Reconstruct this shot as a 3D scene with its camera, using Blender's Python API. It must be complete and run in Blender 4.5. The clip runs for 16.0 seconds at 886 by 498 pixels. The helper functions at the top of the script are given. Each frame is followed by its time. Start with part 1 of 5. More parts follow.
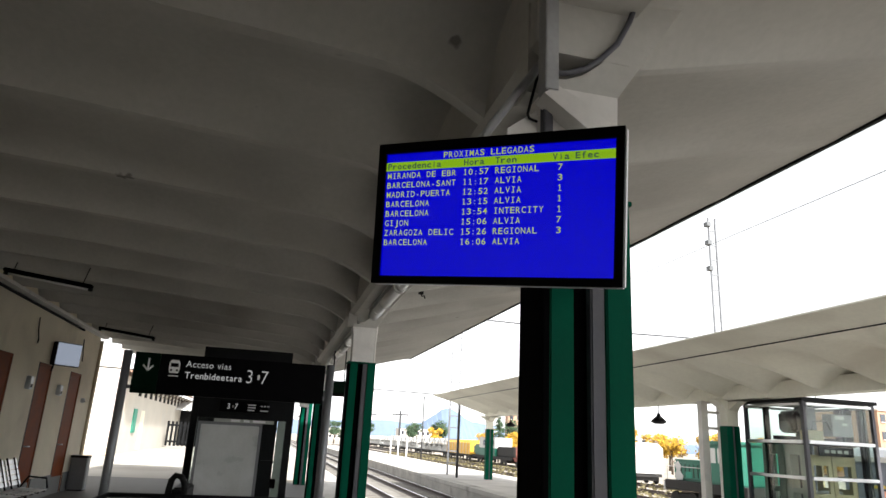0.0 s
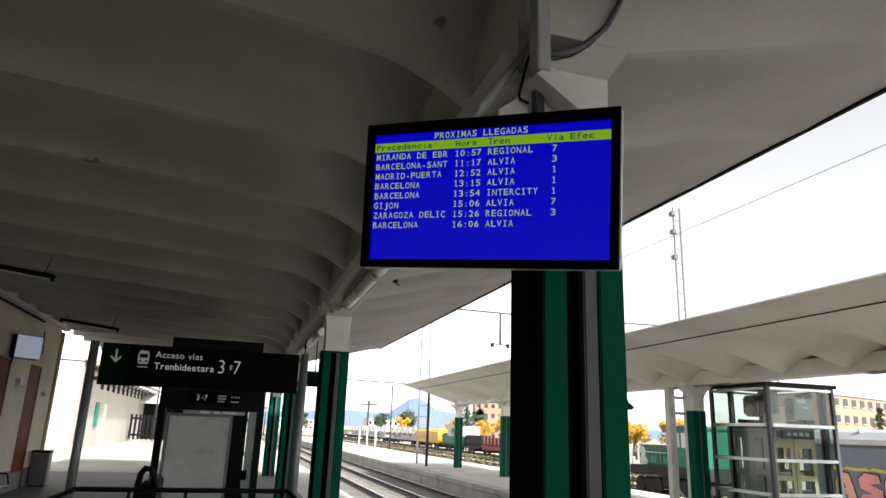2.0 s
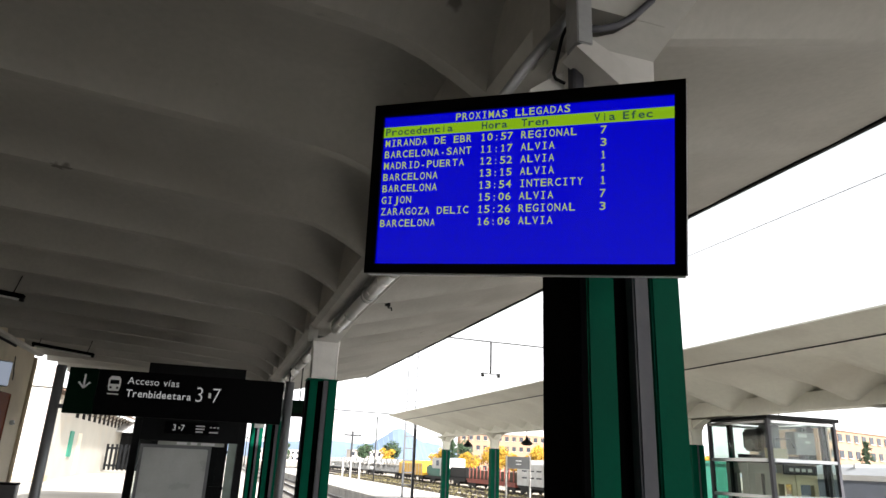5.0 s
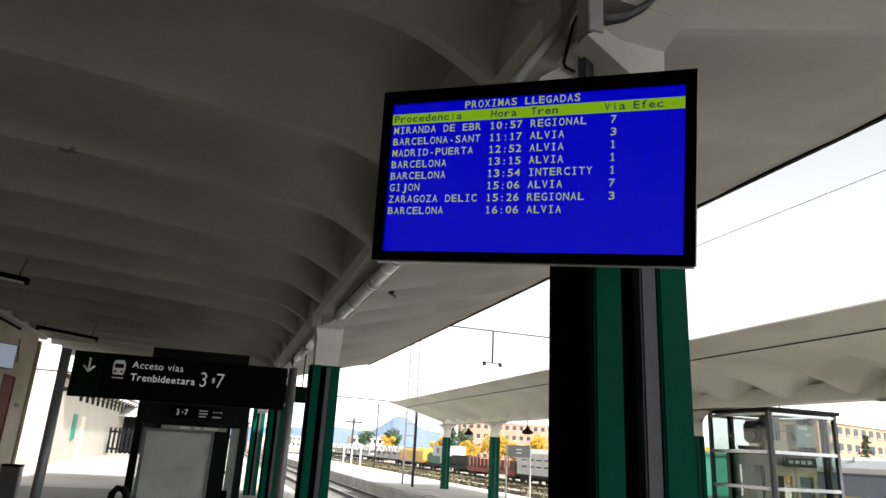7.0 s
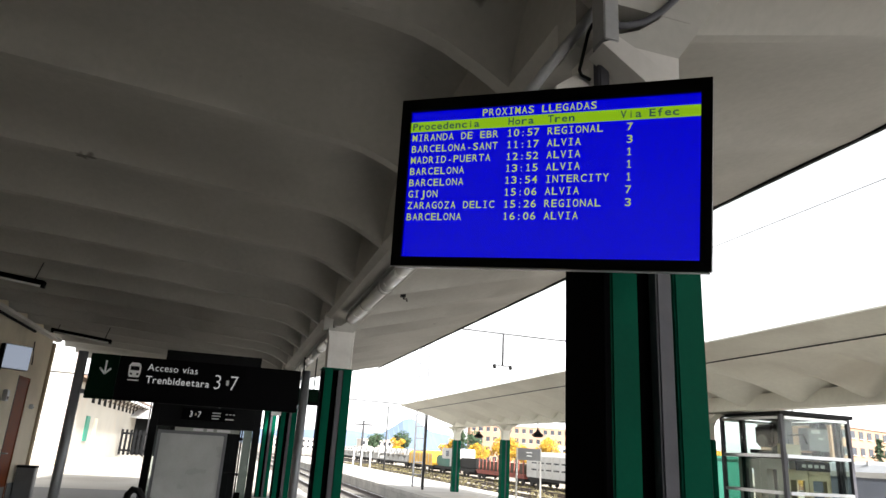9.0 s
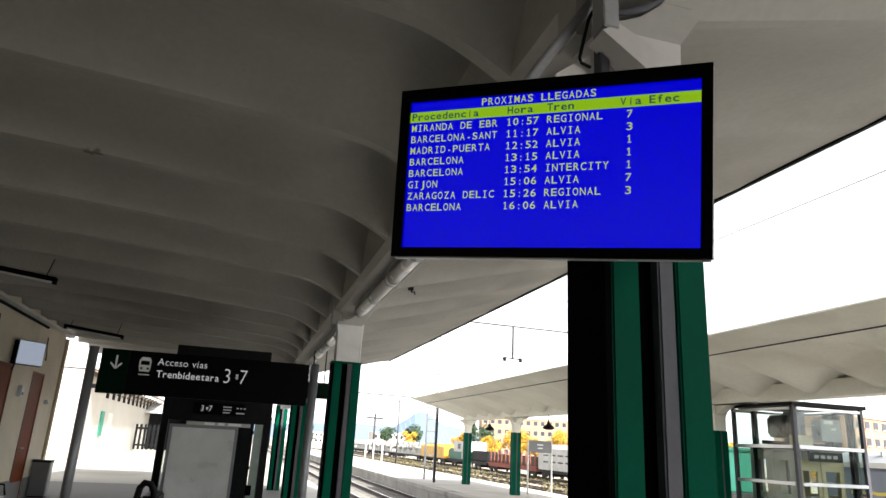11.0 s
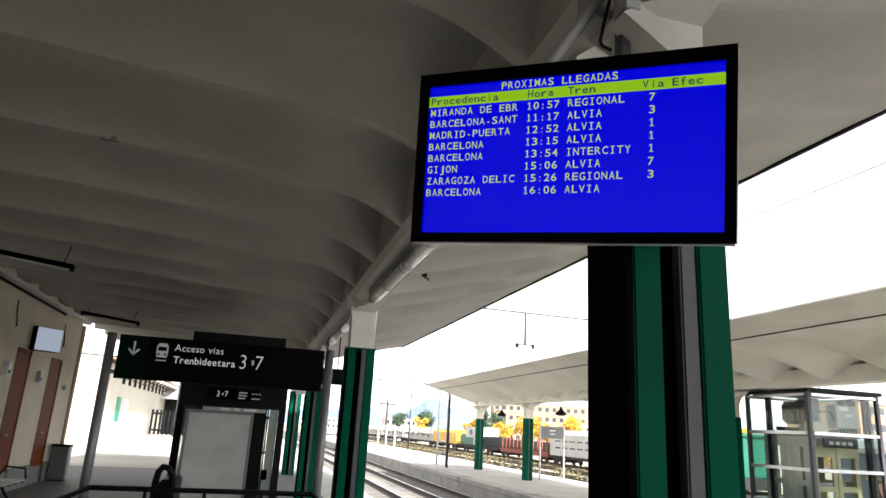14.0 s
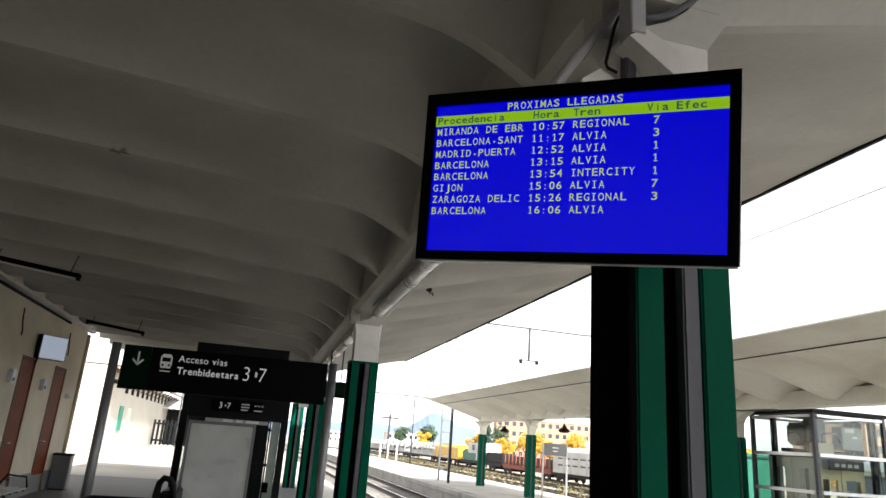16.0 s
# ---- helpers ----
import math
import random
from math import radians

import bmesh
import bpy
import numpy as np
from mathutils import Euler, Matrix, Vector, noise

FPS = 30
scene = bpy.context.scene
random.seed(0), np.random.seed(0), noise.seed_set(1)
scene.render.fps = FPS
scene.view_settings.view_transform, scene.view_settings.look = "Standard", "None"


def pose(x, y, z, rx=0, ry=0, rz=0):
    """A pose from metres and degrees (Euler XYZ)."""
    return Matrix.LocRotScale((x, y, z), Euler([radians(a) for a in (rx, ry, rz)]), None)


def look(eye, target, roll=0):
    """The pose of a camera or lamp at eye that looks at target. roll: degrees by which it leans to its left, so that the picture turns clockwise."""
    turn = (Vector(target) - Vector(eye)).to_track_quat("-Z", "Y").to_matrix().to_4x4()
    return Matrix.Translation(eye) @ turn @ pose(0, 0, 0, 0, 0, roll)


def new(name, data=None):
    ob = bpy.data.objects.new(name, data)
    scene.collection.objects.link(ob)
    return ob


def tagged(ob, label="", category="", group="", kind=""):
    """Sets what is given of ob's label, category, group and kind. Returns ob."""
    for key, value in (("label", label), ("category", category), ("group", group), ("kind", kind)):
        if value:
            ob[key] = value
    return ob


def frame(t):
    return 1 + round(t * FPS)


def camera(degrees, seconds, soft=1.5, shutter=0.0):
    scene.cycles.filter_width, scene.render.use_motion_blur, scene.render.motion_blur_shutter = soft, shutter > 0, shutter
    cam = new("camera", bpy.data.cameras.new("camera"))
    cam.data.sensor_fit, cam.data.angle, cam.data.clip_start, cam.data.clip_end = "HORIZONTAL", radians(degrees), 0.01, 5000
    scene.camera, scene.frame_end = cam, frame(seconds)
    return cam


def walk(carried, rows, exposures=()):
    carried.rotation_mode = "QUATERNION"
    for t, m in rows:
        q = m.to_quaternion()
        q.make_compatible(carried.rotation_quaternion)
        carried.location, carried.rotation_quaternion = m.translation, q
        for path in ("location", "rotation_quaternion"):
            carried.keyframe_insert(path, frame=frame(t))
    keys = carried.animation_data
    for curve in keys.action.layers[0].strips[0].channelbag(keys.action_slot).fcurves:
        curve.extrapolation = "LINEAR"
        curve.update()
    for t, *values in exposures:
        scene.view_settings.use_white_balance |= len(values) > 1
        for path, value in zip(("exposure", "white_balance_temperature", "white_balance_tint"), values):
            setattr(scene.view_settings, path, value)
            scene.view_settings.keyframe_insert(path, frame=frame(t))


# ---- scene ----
cam = camera(67.2, 16.0)

PATH = [
    (0, (0.108, 0.8, 1.556), (0.553, 2.67, 2.108), 3.0),
    (0.5, (0.062, 0.84, 1.551), (0.589, 2.695, 2.08), 0.1),
    (1, (0.044, 0.88, 1.542), (0.63, 2.73, 2.028), 1.8),
    (1.5, (0.052, 0.87, 1.543), (0.599, 2.722, 2.065), 2.1),
    (2, (0.033, 0.874, 1.539), (0.576, 2.725, 2.066), 2.1),
    (2.5, (0.029, 0.967, 1.539), (0.576, 2.815, 2.072), 0.9),
    (3, (0.08, 1.137, 1.55), (0.525, 2.993, 2.146), 1.3),
    (3.5, (0.09, 1.233, 1.558), (0.637, 3.062, 2.156), 2.7),
    (4, (0.069, 1.295, 1.572), (0.645, 3.102, 2.207), 2.1),
    (6.5, (0.046, 1.337, 1.563), (0.612, 3.168, 2.134), 3.2),
    (7, (0.039, 1.332, 1.565), (0.607, 3.16, 2.145), 3.2),
    (7.5, (0.032, 1.329, 1.558), (0.594, 3.162, 2.127), 3.2),
    (8, (0.021, 1.324, 1.564), (0.567, 3.155, 2.154), 3.3),
    (8.5, (0.008, 1.312, 1.564), (0.548, 3.144, 2.155), 3.6),
    (9, (0.001, 1.307, 1.563), (0.542, 3.142, 2.149), 3.4),
    (11.5, (0.038, 1.306, 1.555), (0.528, 3.162, 2.114), 2.8),
    (12, (0.023, 1.313, 1.554), (0.441, 3.187, 2.113), 3.0),
    (12.5, (0.005, 1.302, 1.558), (0.425, 3.166, 2.151), 3.8),
    (13, (-0.006, 1.299, 1.555), (0.44, 3.161, 2.133), 3.6),
    (13.5, (0.007, 1.309, 1.554), (0.503, 3.168, 2.098), 2.9),
    (14, (0.009, 1.318, 1.551), (0.496, 3.185, 2.077), 3.2),
    (14.5, (0.008, 1.31, 1.553), (0.498, 3.167, 2.113), 3.6),
    (15, (0.01, 1.308, 1.555), (0.481, 3.165, 2.129), 4.4),
    (15.5, (0.011, 1.306, 1.556), (0.481, 3.171, 2.106), 4.0),
    (16, (0.005, 1.299, 1.559), (0.472, 3.16, 2.124), 4.2),
]
EXPOSURE = 1.98
EXPOSURES = [(0, -0.17), (0.5, -0.32), (1, -0.42), (1.5, -0.66), (2, -0.42), (2.5, -0.3), (3, -0.24), (3.5, 0.10), (4, 0.04), (6.5, -0.36), (7, -0.38),
             (9, -0.04), (11.5, 0.04), (12.5, 0.36), (13.5, 0.27), (14.5, -0.1), (15, -0.28), (16, -0.04)]
walk(cam, [(t, look(e, g, r)) for t, e, g, r in PATH], [(t, EXPOSURE + d) for t, d in EXPOSURES])

# ---- world, sun and exposure ----
world = bpy.data.worlds.new("sky_world")
scene.world = world
world.use_nodes = True
wn = world.node_tree
sky = wn.nodes.new("ShaderNodeTexSky")
sky.sky_type, sky.sun_disc = "NISHITA", False
SUN_EL, SUN_AZ = radians(42), radians(161)
sky.sun_elevation, sky.sun_rotation = SUN_EL, SUN_AZ
sky.air_density, sky.dust_density, sky.ozone_density = 1.0, 1.5, 1.0
wn.nodes["Background"].inputs["Strength"].default_value = 0.15
haze = wn.nodes.new("ShaderNodeMix")
haze.data_type = "RGBA"
haze.inputs[0].default_value = 0.95
grey = wn.nodes.new("ShaderNodeRGBToBW")
wn.links.new(sky.outputs[0], grey.inputs[0])
wn.links.new(sky.outputs[0], haze.inputs[6])
wn.links.new(grey.outputs[0], haze.inputs[7])
wn.links.new(haze.outputs[2], wn.nodes["Background"].inputs["Color"])
sun_data = bpy.data.lights.new("sun", "SUN")
sun_data.energy, sun_data.angle, sun_data.color = 3.2, radians(3), (1.0, 0.965, 0.925)
sun = new("sun", sun_data)
SUN_DIR = Vector((math.sin(SUN_AZ) * math.cos(SUN_EL), math.cos(SUN_AZ) * math.cos(SUN_EL), math.sin(SUN_EL)))
sun.matrix_world = look(SUN_DIR * 50, (0, 0, 0))


LIT = 2 ** -EXPOSURE

# ---- materials ----


def mat(name, color, rough=0.6, metal=0.0, vary=0.15, scale=3.0, fine=40.0, bump=0.15, stain=None, stain_amount=0.0, spread=0.0, spec=0.5, speck=0.0):
    """A procedural surface: two scales of variation, roughness change and fine relief."""
    m = bpy.data.materials.new(name)
    m.use_nodes = True
    nt = m.node_tree
    b = nt.nodes["Principled BSDF"]
    co = nt.nodes.new("ShaderNodeTexCoord")
    n1 = nt.nodes.new("ShaderNodeTexNoise")
    n1.inputs["Scale"].default_value, n1.inputs["Detail"].default_value = scale, 6
    n2 = nt.nodes.new("ShaderNodeTexNoise")
    n2.inputs["Scale"].default_value, n2.inputs["Detail"].default_value = fine, 4
    geo = nt.nodes.new("ShaderNodeNewGeometry")
    nt.links.new(geo.outputs["Position"], n1.inputs["Vector"])
    nt.links.new(geo.outputs["Position"], n2.inputs["Vector"])
    add = nt.nodes.new("ShaderNodeMath")
    add.operation = "MULTIPLY_ADD"
    add.inputs[1].default_value = 0.35
    nt.links.new(n2.outputs["Fac"], add.inputs[0])
    nt.links.new(n1.outputs["Fac"], add.inputs[2])
    ramp = nt.nodes.new("ShaderNodeMapRange")
    ramp.inputs["From Min"].default_value, ramp.inputs["From Max"].default_value = 0.45, 0.9
    nt.links.new(add.outputs[0], ramp.inputs["Value"])
    mix = nt.nodes.new("ShaderNodeMix")
    mix.data_type = "RGBA"
    lo = [max(0.0, c * (1 - vary)) for c in color]
    hi = [min(1.0, c * (1 + vary)) for c in color]
    mix.inputs[6].default_value, mix.inputs[7].default_value = (*lo, 1), (*hi, 1)
    nt.links.new(ramp.outputs[0], mix.inputs[0])
    out = mix.outputs[2]
    if stain:
        n3 = nt.nodes.new("ShaderNodeTexNoise")
        n3.inputs["Scale"].default_value, n3.inputs["Detail"].default_value, n3.inputs["Distortion"].default_value = scale * 0.6, 9, 0.6
        nt.links.new(geo.outputs["Position"], n3.inputs["Vector"])
        r3 = nt.nodes.new("ShaderNodeMapRange")
        r3.inputs["From Min"].default_value, r3.inputs["From Max"].default_value, r3.inputs["To Max"].default_value = 0.52, 0.72, stain_amount
        nt.links.new(n3.outputs["Fac"], r3.inputs["Value"])
        m3 = nt.nodes.new("ShaderNodeMix")
        m3.data_type = "RGBA"
        m3.inputs[7].default_value = (*stain, 1)
        nt.links.new(out, m3.inputs[6])
        nt.links.new(r3.outputs[0], m3.inputs[0])
        out = m3.outputs[2]
    if speck:
        n4 = nt.nodes.new("ShaderNodeTexNoise")
        n4.inputs["Scale"].default_value, n4.inputs["Detail"].default_value = 3.3, 3
        nt.links.new(geo.outputs["Position"], n4.inputs["Vector"])
        r4 = nt.nodes.new("ShaderNodeMapRange")
        r4.inputs["From Min"].default_value, r4.inputs["From Max"].default_value, r4.inputs["To Max"].default_value = speck - 0.02, speck + 0.01, 0.7
        nt.links.new(n4.outputs["Fac"], r4.inputs["Value"])
        m4 = nt.nodes.new("ShaderNodeMix")
        m4.data_type = "RGBA"
        m4.inputs[7].default_value = (0.10, 0.09, 0.08, 1)
        nt.links.new(out, m4.inputs[6])
        nt.links.new(r4.outputs[0], m4.inputs[0])
        out = m4.outputs[2]
    if spread:
        info = nt.nodes.new("ShaderNodeObjectInfo")
        hsv = nt.nodes.new("ShaderNodeHueSaturation")
        mr = nt.nodes.new("ShaderNodeMapRange")
        mr.inputs["To Min"].default_value, mr.inputs["To Max"].default_value = 1 - spread, 1 + spread
        nt.links.new(info.outputs["Random"], mr.inputs["Value"])
        nt.links.new(mr.outputs[0], hsv.inputs["Value"])
        nt.links.new(out, hsv.inputs["Color"])
        out = hsv.outputs[0]
    nt.links.new(out, b.inputs["Base Color"])
    rr = nt.nodes.new("ShaderNodeMapRange")
    rr.inputs["To Min"].default_value, rr.inputs["To Max"].default_value = max(0.02, rough - 0.1), min(1, rough + 0.1)
    nt.links.new(n1.outputs["Fac"], rr.inputs["Value"])
    nt.links.new(rr.outputs[0], b.inputs["Roughness"])
    b.inputs["Metallic"].default_value = metal
    b.inputs["Specular IOR Level"].default_value = spec
    if bump:
        bp = nt.nodes.new("ShaderNodeBump")
        bp.inputs["Strength"].default_value, bp.inputs["Distance"].default_value = bump, 0.01
        nt.links.new(add.outputs[0], bp.inputs["Height"])
        nt.links.new(bp.outputs[0], b.inputs["Normal"])
    return m


def glow(name, color, strength):
    m = bpy.data.materials.new(name)
    m.use_nodes = True
    b = m.node_tree.nodes["Principled BSDF"]
    b.inputs["Base Color"].default_value = (*[c * 0.05 for c in color], 1)
    b.inputs["Emission Color"].default_value = (*color, 1)
    b.inputs["Emission Strength"].default_value = strength
    b.inputs["Roughness"].default_value = 0.25
    return m


def glass_mat(name, tint=(0.9, 0.95, 0.93), clear=0.85):
    m = bpy.data.materials.new(name)
    m.use_nodes = True
    nt = m.node_tree
    nt.nodes.remove(nt.nodes["Principled BSDF"])
    tr, gl = nt.nodes.new("ShaderNodeBsdfTransparent"), nt.nodes.new("ShaderNodeBsdfGlossy")
    tr.inputs["Color"].default_value = (*[c * clear for c in tint], 1)
    gl.inputs["Roughness"].default_value = 0.03
    mx = nt.nodes.new("ShaderNodeMixShader")
    mx.inputs[0].default_value = 0.03
    nt.links.new(tr.outputs[0], mx.inputs[1])
    nt.links.new(gl.outputs[0], mx.inputs[2])
    nt.links.new(mx.outputs[0], nt.nodes["Material Output"].inputs["Surface"])
    return m


M = dict(
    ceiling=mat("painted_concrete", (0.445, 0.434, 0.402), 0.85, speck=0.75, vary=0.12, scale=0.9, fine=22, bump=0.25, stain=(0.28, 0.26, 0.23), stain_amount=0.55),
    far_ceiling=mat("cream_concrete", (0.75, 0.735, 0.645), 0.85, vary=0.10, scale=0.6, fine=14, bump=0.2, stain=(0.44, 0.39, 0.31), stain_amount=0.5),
    column_white=mat("white_painted_column", (0.70, 0.68, 0.65), 0.7, vary=0.08, scale=3, fine=40, stain=(0.4, 0.38, 0.35), stain_amount=0.4),
    green=mat("green_enamel", (0.0, 0.072, 0.040), 0.5, spec=0.03, vary=0.12, scale=2.2, fine=60, bump=0.05, stain=(0.002, 0.05, 0.03), stain_amount=0.4),
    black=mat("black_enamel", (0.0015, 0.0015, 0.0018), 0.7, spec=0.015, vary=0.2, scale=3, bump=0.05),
    dark=mat("dark_anthracite_steel", (0.0075, 0.008, 0.0088), 0.5, spec=0.1, vary=0.25, scale=4, bump=0.05),
    grey_pipe=mat("grey_painted_pipe", (0.075, 0.075, 0.088), 0.5, spec=0.25, vary=0.15, scale=5, fine=30, stain=(0.10, 0.095, 0.095), stain_amount=0.5),
    steel=mat("brushed_steel", (0.42, 0.42, 0.42), 0.38, 0.9, vary=0.15, scale=6, bump=0.05),
    post=mat("grey_lacquered_post", (0.17, 0.175, 0.185), 0.4, 0.4, vary=0.12, scale=4, bump=0.05),
    alu=mat("anodised_aluminium", (0.55, 0.56, 0.57), 0.35, 0.8, vary=0.1, scale=5, bump=0.04),
    case=mat("silver_display_case", (0.75, 0.76, 0.78), 0.4, 0.0, vary=0.06, scale=5, bump=0.03),
    bezel=mat("black_bezel", (0.001, 0.001, 0.001), 0.4, spec=0.04, vary=0.1, bump=0.0),
    # Paving grey is set dark to cut the light bounced onto the ceiling.
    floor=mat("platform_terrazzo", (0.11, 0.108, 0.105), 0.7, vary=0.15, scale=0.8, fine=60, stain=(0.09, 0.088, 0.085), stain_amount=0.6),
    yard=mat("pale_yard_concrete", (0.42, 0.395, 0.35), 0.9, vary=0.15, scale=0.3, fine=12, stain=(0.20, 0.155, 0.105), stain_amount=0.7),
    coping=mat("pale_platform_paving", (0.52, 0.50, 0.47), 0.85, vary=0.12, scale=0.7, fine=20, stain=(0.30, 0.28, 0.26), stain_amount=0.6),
    edge_stone=mat("platform_edge_concrete", (0.42, 0.405, 0.375), 0.9, vary=0.2, scale=1.2, fine=20, stain=(0.12, 0.11, 0.10), stain_amount=0.7),
    ballast=mat("grey_ballast", (0.20, 0.19, 0.17), 0.95, vary=0.45, scale=2.0, fine=14, bump=0.8, stain=(0.14, 0.11, 0.07), stain_amount=0.6),
    sleeper=mat("concrete_sleeper", (0.13, 0.12, 0.105), 0.9, vary=0.2, scale=4),
    rail=mat("rusty_rail_steel", (0.05, 0.035, 0.03), 0.6, 0.5, vary=0.3, scale=6),
    rail_top=mat("polished_rail_head", (0.45, 0.45, 0.46), 0.25, 1.0, vary=0.1, scale=8),
    wall=mat("cream_render", (0.72, 0.65, 0.52), 0.85, vary=0.08, scale=1.2, fine=40, stain=(0.42, 0.37, 0.29), stain_amount=0.4),
    dado=mat("grey_dado_paint", (0.16, 0.165, 0.17), 0.6, vary=0.12, scale=3),
    door=mat("orange_brown_wood", (0.17, 0.036, 0.007), 0.65, spec=0.08, vary=0.2, scale=5, fine=50),
    reveal_shade=mat("door_reveal_shade", (0.035, 0.014, 0.008), 0.6, spec=0.1, vary=0.2, scale=6),
    bracket=mat("grey_painted_steel", (0.34, 0.345, 0.35), 0.55, vary=0.12, scale=5, fine=40, stain=(0.2, 0.19, 0.18), stain_amount=0.5),
    cabin_grey=mat("grey_green_panel", (0.36, 0.375, 0.335), 0.45, vary=0.12, scale=3),
    pale_pane=mat("pale_green_pane", (0.20, 0.255, 0.22), 0.25, vary=0.1, scale=4, bump=0.02),
    trim=mat("ochre_stone_trim", (0.45, 0.36, 0.25), 0.8, vary=0.15, scale=5),
    white_wall=mat("whitewashed_render", (0.44, 0.415, 0.365), 0.9, vary=0.06, scale=0.7, fine=20, stain=(0.50, 0.42, 0.32), stain_amount=0.4),
    roof_tile=mat("weathered_roof", (0.22, 0.14, 0.10), 0.9, vary=0.3, scale=2),
    shutter=mat("green_shutter", (0.01, 0.20, 0.13), 0.6, vary=0.15, scale=6),
    white_plastic=mat("white_plastic", (0.62, 0.65, 0.68), 0.4, vary=0.05, scale=4, bump=0.02),
    sign_black=mat("black_sign_sheet", (0.0022, 0.0022, 0.0026), 0.5, spec=0.03, vary=0.15, scale=3, bump=0.02),
    sign_green=mat("dark_green_sign_sheet", (0.0008, 0.009, 0.004), 0.5, spec=0.03, vary=0.1, scale=3, bump=0.02),
    pale_screen=glow("pale_lit_screen", (0.30, 0.34, 0.42), LIT),
    # Glow added so the white lettering reads bright under the dim canopy.
    sign_glow=glow("glowing_white_lettering", (0.36, 0.36, 0.36), LIT),
    sign_white=mat("white_lettering", (0.75, 0.75, 0.75), 0.4, vary=0.03, bump=0.0),
    board=mat("grey_notice_board", (0.46, 0.475, 0.46), 0.3, vary=0.08, scale=3, fine=30, stain=(0.66, 0.67, 0.67), stain_amount=0.5),
    rubber=mat("black_rubber", (0.008, 0.008, 0.008), 0.6, spec=0.15, vary=0.2),
    tube_glass=mat("milky_lamp_cover", (0.80, 0.80, 0.78), 0.25, vary=0.04, bump=0.02),
    wire=mat("dark_wire", (0.02, 0.02, 0.022), 0.6, 0.0, bump=0.0),
    galv=mat("galvanised_steel", (0.45, 0.45, 0.44), 0.5, 0.4, vary=0.15, scale=3),
    rust=mat("rusty_red_paint", (0.25, 0.065, 0.045), 0.7, vary=0.3, scale=1.5),
    loco_green=mat("loco_green_paint", (0.0, 0.10, 0.062), 0.5, vary=0.12, scale=1.0),
    wagon_white=mat("dusty_white_paint", (0.48, 0.48, 0.465), 0.6, vary=0.12, scale=0.6, stain=(0.35, 0.32, 0.28), stain_amount=0.5),
    yellow=mat("works_yellow_paint", (0.65, 0.36, 0.03), 0.55, vary=0.15, scale=1.0),
    bogie=mat("oily_underframe", (0.013, 0.012, 0.011), 0.8, vary=0.35, scale=3),
    coach_grey=mat("blue_grey_coach_paint", (0.13, 0.15, 0.19), 0.45, vary=0.12, scale=0.8),
    coach_roof=mat("silver_grey_roof_paint", (0.30, 0.315, 0.33), 0.75, spec=0.15, vary=0.15, scale=0.8, stain=(0.2, 0.2, 0.2), stain_amount=0.5),
    pink=mat("pink_spray_paint", (0.62, 0.25, 0.24), 0.6, vary=0.2, scale=1.2),
    salmon=mat("salmon_spray_paint", (0.66, 0.34, 0.25), 0.6, vary=0.2, scale=1.2),
    spray_dark=mat("dark_spray_paint", (0.05, 0.03, 0.05), 0.6, vary=0.2),
    spray_yellow=mat("yellow_spray_paint", (0.55, 0.42, 0.06), 0.6, vary=0.1),
    brick_orange=mat("orange_brick_facade", (0.36, 0.225, 0.15), 0.9, vary=0.10, scale=0.4, fine=5, bump=0.05),
    pale_facade=mat("pale_facade", (0.60, 0.55, 0.50), 0.9, vary=0.1, scale=0.2, fine=3, bump=0.05),
    window_dark=mat("dark_window_glass", (0.03, 0.035, 0.045), 0.12, vary=0.2, bump=0.0),
    leaf_yellow=mat("yellow_autumn_leaves", (0.42, 0.25, 0.02), 0.8, vary=0.35, scale=1.5, bump=0.0),
    leaf_green=mat("dark_green_leaves", (0.035, 0.065, 0.03), 0.8, vary=0.4, scale=1.5, bump=0.0),
    bark=mat("bark", (0.10, 0.075, 0.055), 0.9, vary=0.3, scale=8),
    weeds=mat("dry_weeds", (0.13, 0.112, 0.055), 0.95, vary=0.5, scale=0.8, fine=6),
    earth=mat("yard_ground", (0.30, 0.27, 0.23), 0.95, vary=0.3, scale=0.15, fine=3, stain=(0.20, 0.17, 0.09), stain_amount=0.7),
    # The blue carries the distance haze, painted into the hills' colour.
    hill=mat("haze_painted_hill", (0.12, 0.165, 0.235), 1.0, vary=0.12, scale=0.004, fine=0.03, bump=0.0),
    brass=mat("machine_grey", (0.10, 0.105, 0.11), 0.5, 0.3, vary=0.2),
    cabin=mat("cabin_beige_panel", (0.46, 0.395, 0.25), 0.5, vary=0.1, scale=3),
    glass=glass_mat("clear_glass"),
    glass_lift=glass_mat("tinted_lift_glass", (0.92, 0.965, 0.945), 0.92),
    blue=glow("display_blue", (0.0, 0.0, 0.58), LIT),
    lime=glow("display_lime", (0.23, 0.44, 0.008), LIT),
    lime_text=glow("display_text", (0.36, 0.44, 0.11), LIT),
    navy=glow("display_dark_text", (0.005, 0.045, 0.07), LIT),
)

# ---- building helpers ----


def box(bm, x0, x1, y0, y1, z0, z1, bevel=0.0):
    vs = [bm.verts.new((x, y, z)) for x in (x0, x1) for y in (y0, y1) for z in (z0, z1)]
    fs = [bm.faces.new([vs[i] for i in f]) for f in ((0, 1, 3, 2), (4, 6, 7, 5), (0, 4, 5, 1), (2, 3, 7, 6), (0, 2, 6, 4), (1, 5, 7, 3))]
    if bevel:
        es = {e for f in fs for e in f.edges}
        bmesh.ops.bevel(bm, geom=list(es), offset=bevel, segments=2, affect="EDGES")
    return bm


